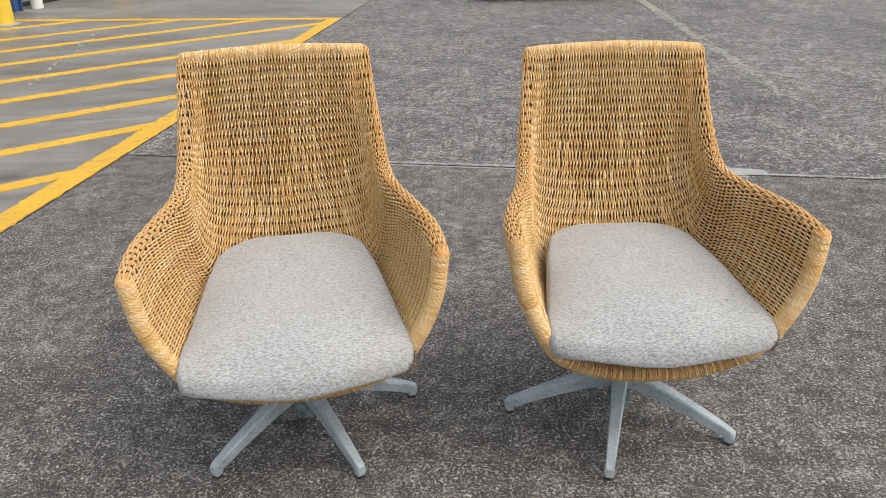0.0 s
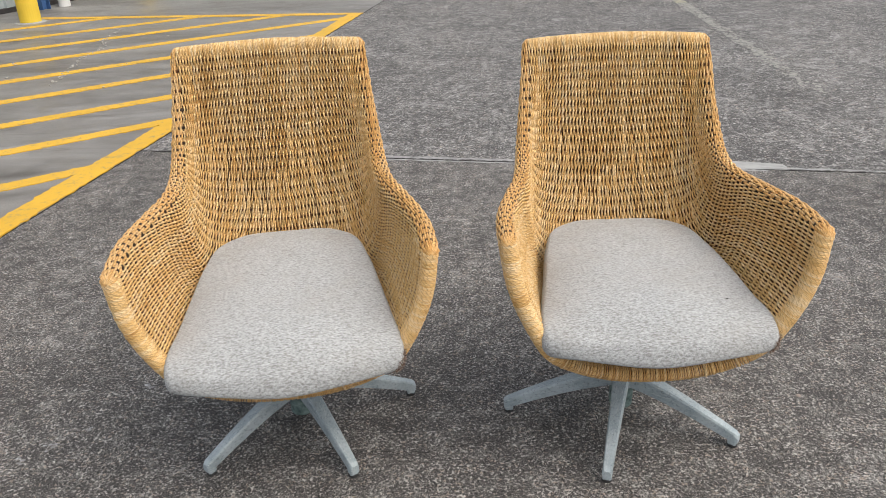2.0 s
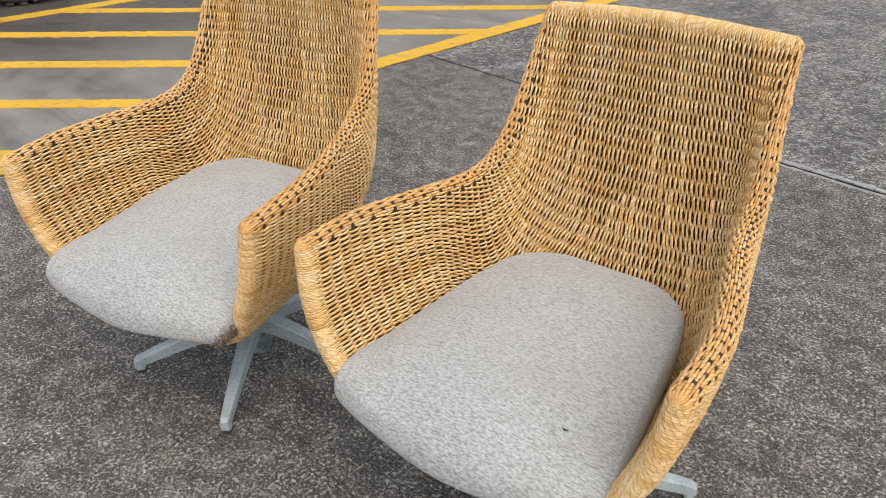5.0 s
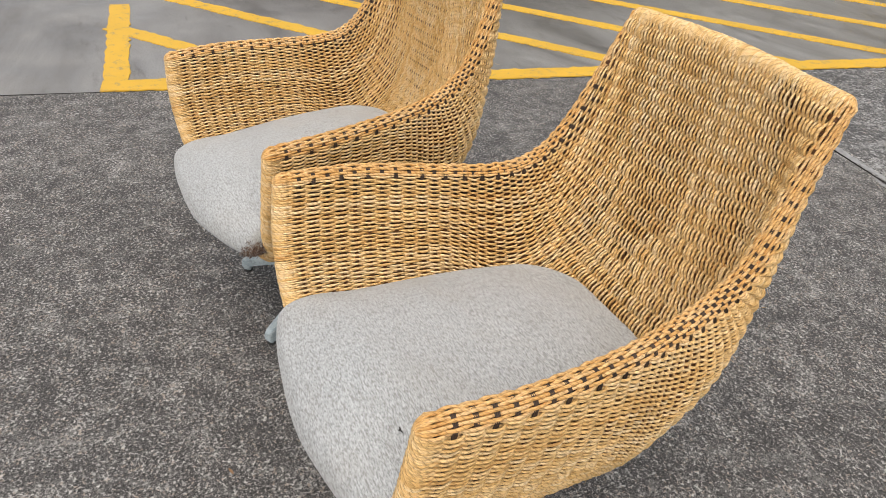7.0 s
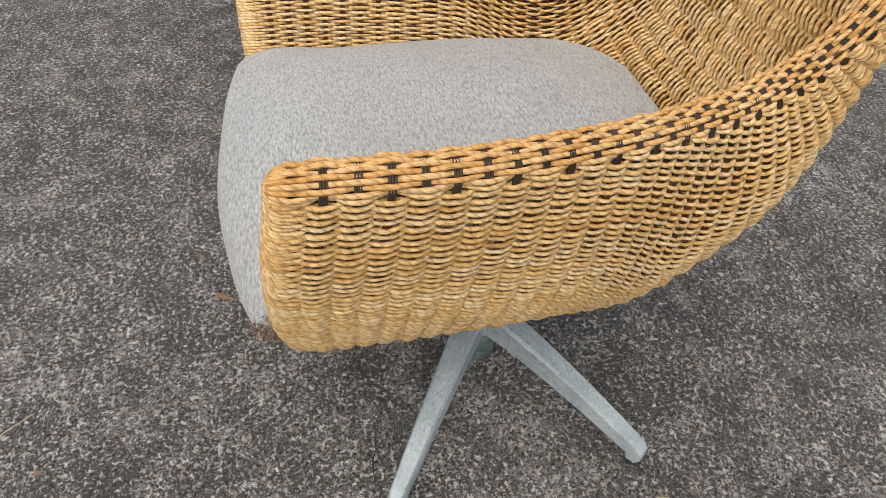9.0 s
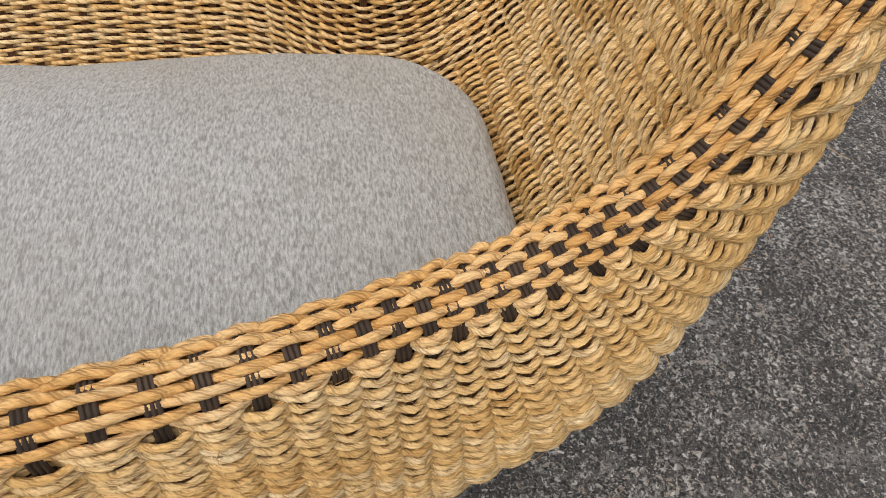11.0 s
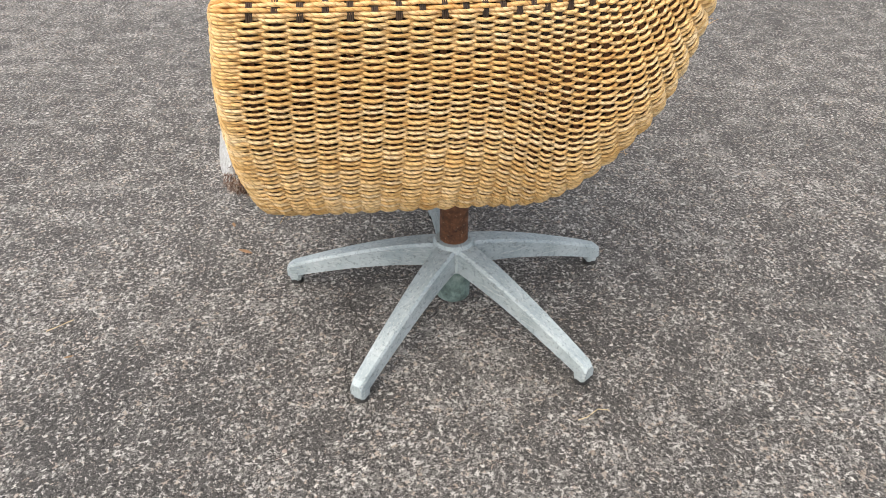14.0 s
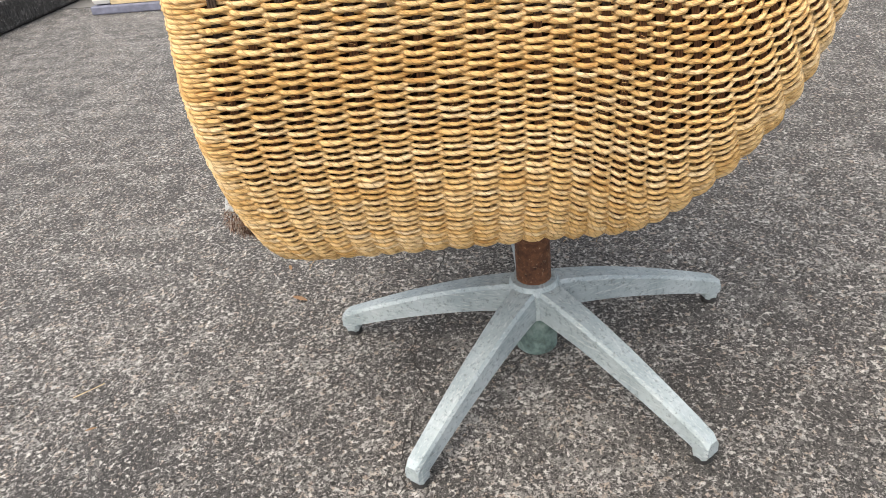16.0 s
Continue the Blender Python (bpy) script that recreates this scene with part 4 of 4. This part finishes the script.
def wall_west():
    """Vertically ribbed sheet cladding along the shed."""
    a, c = Vector((-6.96, 4.35)), Vector((-2.25, 17.9))
    along, length = (c - a).normalized(), (c - a).length
    side = Vector((along.y, -along.x))
    bm = bmesh.new()
    bot, top = [], []
    s, ribs = 0.0, ((0, 0), (0.10, 0), (0.115, 0.025), (0.145, 0.025), (0.16, 0))
    while s < length:
        for o, d in ribs:
            p = a + along * (s + o) + side * d
            bot.append(bm.verts.new((p.x, p.y, 0.05)))
            top.append(bm.verts.new((p.x, p.y, 3.6)))
        s += 0.16
    for i in range(len(bot) - 1):
        bm.faces.new((bot[i], bot[i + 1], top[i + 1], top[i]))
    back = [bm.verts.new((p.x, p.y, z)) for p, z in ((a - side * 0.12, 0.05), (c - side * 0.12, 0.05), (c - side * 0.12, 3.6), (a - side * 0.12, 3.6))]
    bm.faces.new(back)
    wall = tagged(part("wall_west", bm, CLADDING, None), "pale green-grey ribbed metal cladding wall of a shed", "wall", kind="structure")
    bm = bmesh.new()
    m = Matrix.Translation((*((a + c) / 2), 0.025)) @ Matrix.Rotation(math.atan2(along.y, along.x), 4, "Z")
    box(bm, length, 0.10, 0.05, m, 0.005)
    part("plinth", bm, JOINT, wall)


wall_west()


def bollard(x, y, r, h, label):
    ob = empty("bollard", pose(x, y, 0), label, "bollard", "yellow bollards by the shed")
    bm = bmesh.new()
    lathe(bm, ((r, 0.0), (r, h - r * 0.5), (r * 0.85, h - r * 0.2), (r * 0.5, h), (r * 0.1, h + 0.01)), 28)
    part("post", bm, BOLLARD, ob, smooth=False)
    bm = bmesh.new()
    lathe(bm, ((r + 0.05, 0.0), (r + 0.045, 0.006), (r + 0.001, 0.008)), 28)
    part("base_ring", bm, MORTAR, ob, "pale mortar ring")
    return ob


bollard(-4.66, 8.25, 0.105, 1.0, "scuffed yellow steel bollard at the hatched bay's corner")
bollard(-4.20, 10.20, 0.105, 1.0, "yellow steel bollard standing beside the clad wall")


def downpipe():
    ob = empty("downpipe", pose(-4.87, 9.40, 0), "white plastic downpipe on the clad shed wall", "pipe")
    bm = bmesh.new()
    lathe(bm, ((0.066, 0.0), (0.066, 0.10), (0.058, 0.11), (0.058, 3.4)), 20)
    part("pipe", bm, WHITE, ob)


def blue_post():
    ob = empty("steel_post", pose(-5.00, 9.16, 0, 0, 0, 70), "blue painted steel post beside the shed wall", "post")
    for o, w, d in ((-0.05, 0.012, 0.11), (0.05, 0.012, 0.11), (0.0, 0.10, 0.010)):
        bm = bmesh.new()
        box(bm, w, d, 3.4, Matrix.Translation((o, 0, 1.7)), 0.002)
        part("flange" if w < 0.05 else "web", bm, BLUE, ob)


def utility_box():
    ob = empty("utility_box", pose(-4.66, 10.35, 0, 0, 0, 70), "small grey metal box at the foot of the wall", "box")
    bm = bmesh.new()
    box(bm, 0.14, 0.12, 0.22, Matrix.Translation((0, 0, 0.11)), 0.008)
    part("body", bm, STEEL, ob)
    bm = bmesh.new()
    box(bm, 0.15, 0.13, 0.02, Matrix.Translation((0, 0, 0.23)), 0.004)
    part("lid", bm, STEEL, ob)


downpipe(), blue_post(), utility_box()


def wheel(parent, m, radius, width, material, tread=0, name="wheel"):
    """A wheel round its local y axis: tyre with rounded shoulders, rim disc, and tread blocks if wanted."""
    top = Matrix.Rotation(radians(90), 4, "X")
    bm = bmesh.new()
    h = width / 2
    lathe(bm, ((radius * 0.62, -h * 0.9), (radius * 0.80, -h), (radius * 0.95, -h * 0.85), (radius, -h * 0.5), (radius, h * 0.5), (radius * 0.95, h * 0.85), (radius * 0.80, h), (radius * 0.62, h * 0.9)), 40, top)
    ob = part(name, bm, material, parent, smooth=False)
    ob.matrix_basis = m
    bm = bmesh.new()
    lathe(bm, ((0.0 + radius * 0.1, -h * 0.7), (radius * 0.60, -h * 0.75), (radius * 0.63, -h * 0.6), (radius * 0.63, h * 0.6), (radius * 0.60, h * 0.75), (radius * 0.1, h * 0.7)), 32, top)
    part("rim", bm, STEEL, ob)
    if tread:
        bm = bmesh.new()
        for i in range(tread):
            a = 2 * math.pi * i / tread
            for s in (-1, 1):
                box(bm, radius * 0.16, h * 0.85, radius * 0.07, Matrix.Rotation(a + 0.07 * s, 4, "Y") @ Matrix.Translation((0, s * h * 0.52, radius * 1.0)) @ Matrix.Rotation(0.35 * s, 4, "Z"), 0.004)
        part("tread", bm, material, ob)
    return ob


def parked_loader():
    """The wheels and dark undercarriage of a yard vehicle."""
    ob = empty("yard_vehicle", pose(-4.66, 3.10, 0, 0, 0, 62), "dark yard vehicle on black treaded tyres", "vehicle")
    wheel(ob, pose(0, 0, 0.30), 0.29, 0.20, RUBBER, 22)
    wheel(ob, pose(0, 0.95, 0.30), 0.29, 0.20, RUBBER, 22)
    wheel(ob, pose(-1.35, 0, 0.30), 0.29, 0.20, RUBBER, 22)
    wheel(ob, pose(-1.35, 0.95, 0.30), 0.29, 0.20, RUBBER, 22)
    bm = bmesh.new()
    box(bm, 2.3, 0.72, 0.55, Matrix.Translation((-0.75, 0.48, 0.52)), 0.04)
    part("chassis", bm, DARK, ob)


parked_loader()


def marker_post():
    ob = empty("marker_post", pose(-4.235, 2.72, 0, 0, 0, 62), "short yellow stub post with a faded red cap", "post")
    bm = bmesh.new()
    box(bm, 0.055, 0.05, 0.05, Matrix.Translation((0, 0, 0.025)), 0.004)
    part("stub", bm, BOLLARD, ob)
    bm = bmesh.new()
    lathe(bm, ((0.03, 0.05), (0.052, 0.065), (0.056, 0.10), (0.045, 0.15), (0.015, 0.165)), 20)
    part("cap", bm, PINK, ob, "faded red rounded cap")


marker_post()


def trolley():
    ob = empty("trolley", pose(0.53, 9.40, 0), "long low flat trolley on small grey castors", "trolley")
    for x, y in ((-0.14, -0.08), (1.53, 0.0), (-0.14, 0.62), (1.53, 0.62)):
        wheel(ob, pose(x, y, 0.05, 0, 0, 35), 0.048, 0.028, GREYBLUE if x < 1 else PINK, 0, "castor")
        bm = bmesh.new()
        box(bm, 0.05, 0.045, 0.16, Matrix.Translation((x, y, 0.175)), 0.005)
        part("fork", bm, STEEL, ob)
    bm = bmesh.new()
    box(bm, 1.85, 0.86, 0.04, Matrix.Translation((0.69, 0.27, 0.275)), 0.008)
    part("deck", bm, DARK, ob)


trolley()

# ---- beside the chairs: kerb and timber ----
def kerb():
    """A low rough concrete kerb; the shadow under its face is a dark strip."""
    a = pose(-1.75, -0.396, 0, 0, 0, 172.7)
    ob = empty("kerb", a, "low kerb of rough dark aggregate concrete", "kerb", kind="structure")
    for i in range(5):
        bm = bmesh.new()
        box(bm, 0.995, 0.30, 0.115, Matrix.Translation((i - 0.6, 0.15, 0.0655)), 0.008)
        part("kerb_stone", bm, KERBSTONE, ob)
    # dark strip laid under the stones to paint their shadow line
    bm = bmesh.new()
    box(bm, 5.0, 0.27, 0.0075, Matrix.Translation((1.4, 0.15, 0.00375)))
    part("gap", bm, JOINT, ob)
    bm = bmesh.new()
    box(bm, 5.0, 2.6, 0.10, Matrix.Translation((1.4, 1.605, 0.05)), 0.01)
    part("raised_slab", bm, CONCRETE, ob)


kerb()


def timber_frame():
    ob = empty("timber_frame", pose(-1.99, -0.11, 0, 0, 0, 87), "pale timber frame lying on a grey-blue plastic bar", "timber")
    bm = bmesh.new()
    box(bm, 0.44, 0.09, 0.036, Matrix.Translation((0.22, 0.045, 0.018)), 0.006)
    part("base_bar", bm, GREYBLUE, ob)
    bm = bmesh.new()
    box(bm, 0.36, 0.07, 0.03, Matrix.Translation((0.27, 0.05, 0.052)), 0.003)
    part("rail", bm, TIMBER, ob)
    bm = bmesh.new()
    box(bm, 0.03, 0.5, 0.03, Matrix.Translation((0.16, 0.30, 0.082)) @ Matrix.Rotation(radians(-22), 4, "Z"), 0.003)
    part("brace", bm, TIMBER, ob)
    bm = bmesh.new()
    box(bm, 0.09, 0.08, 0.05, Matrix.Translation((0.05, 0.05, 0.062)), 0.02)
    part("end_cap", bm, WHITE, ob, "crumpled clear plastic end cap")


timber_frame()


def blue_tub():
    ob = empty("blue_tub", pose(-2.46, -0.90, 0.10, 0, 0, 10), "blue plastic tub standing behind the kerb", "tub")
    bm = bmesh.new()
    lathe(bm, ((0.10, 0.0), (0.115, 0.01), (0.15, 0.26), (0.16, 0.27), (0.16, 0.29), (0.145, 0.29)), 32)
    part("body", bm, BLUE, ob)


blue_tub()
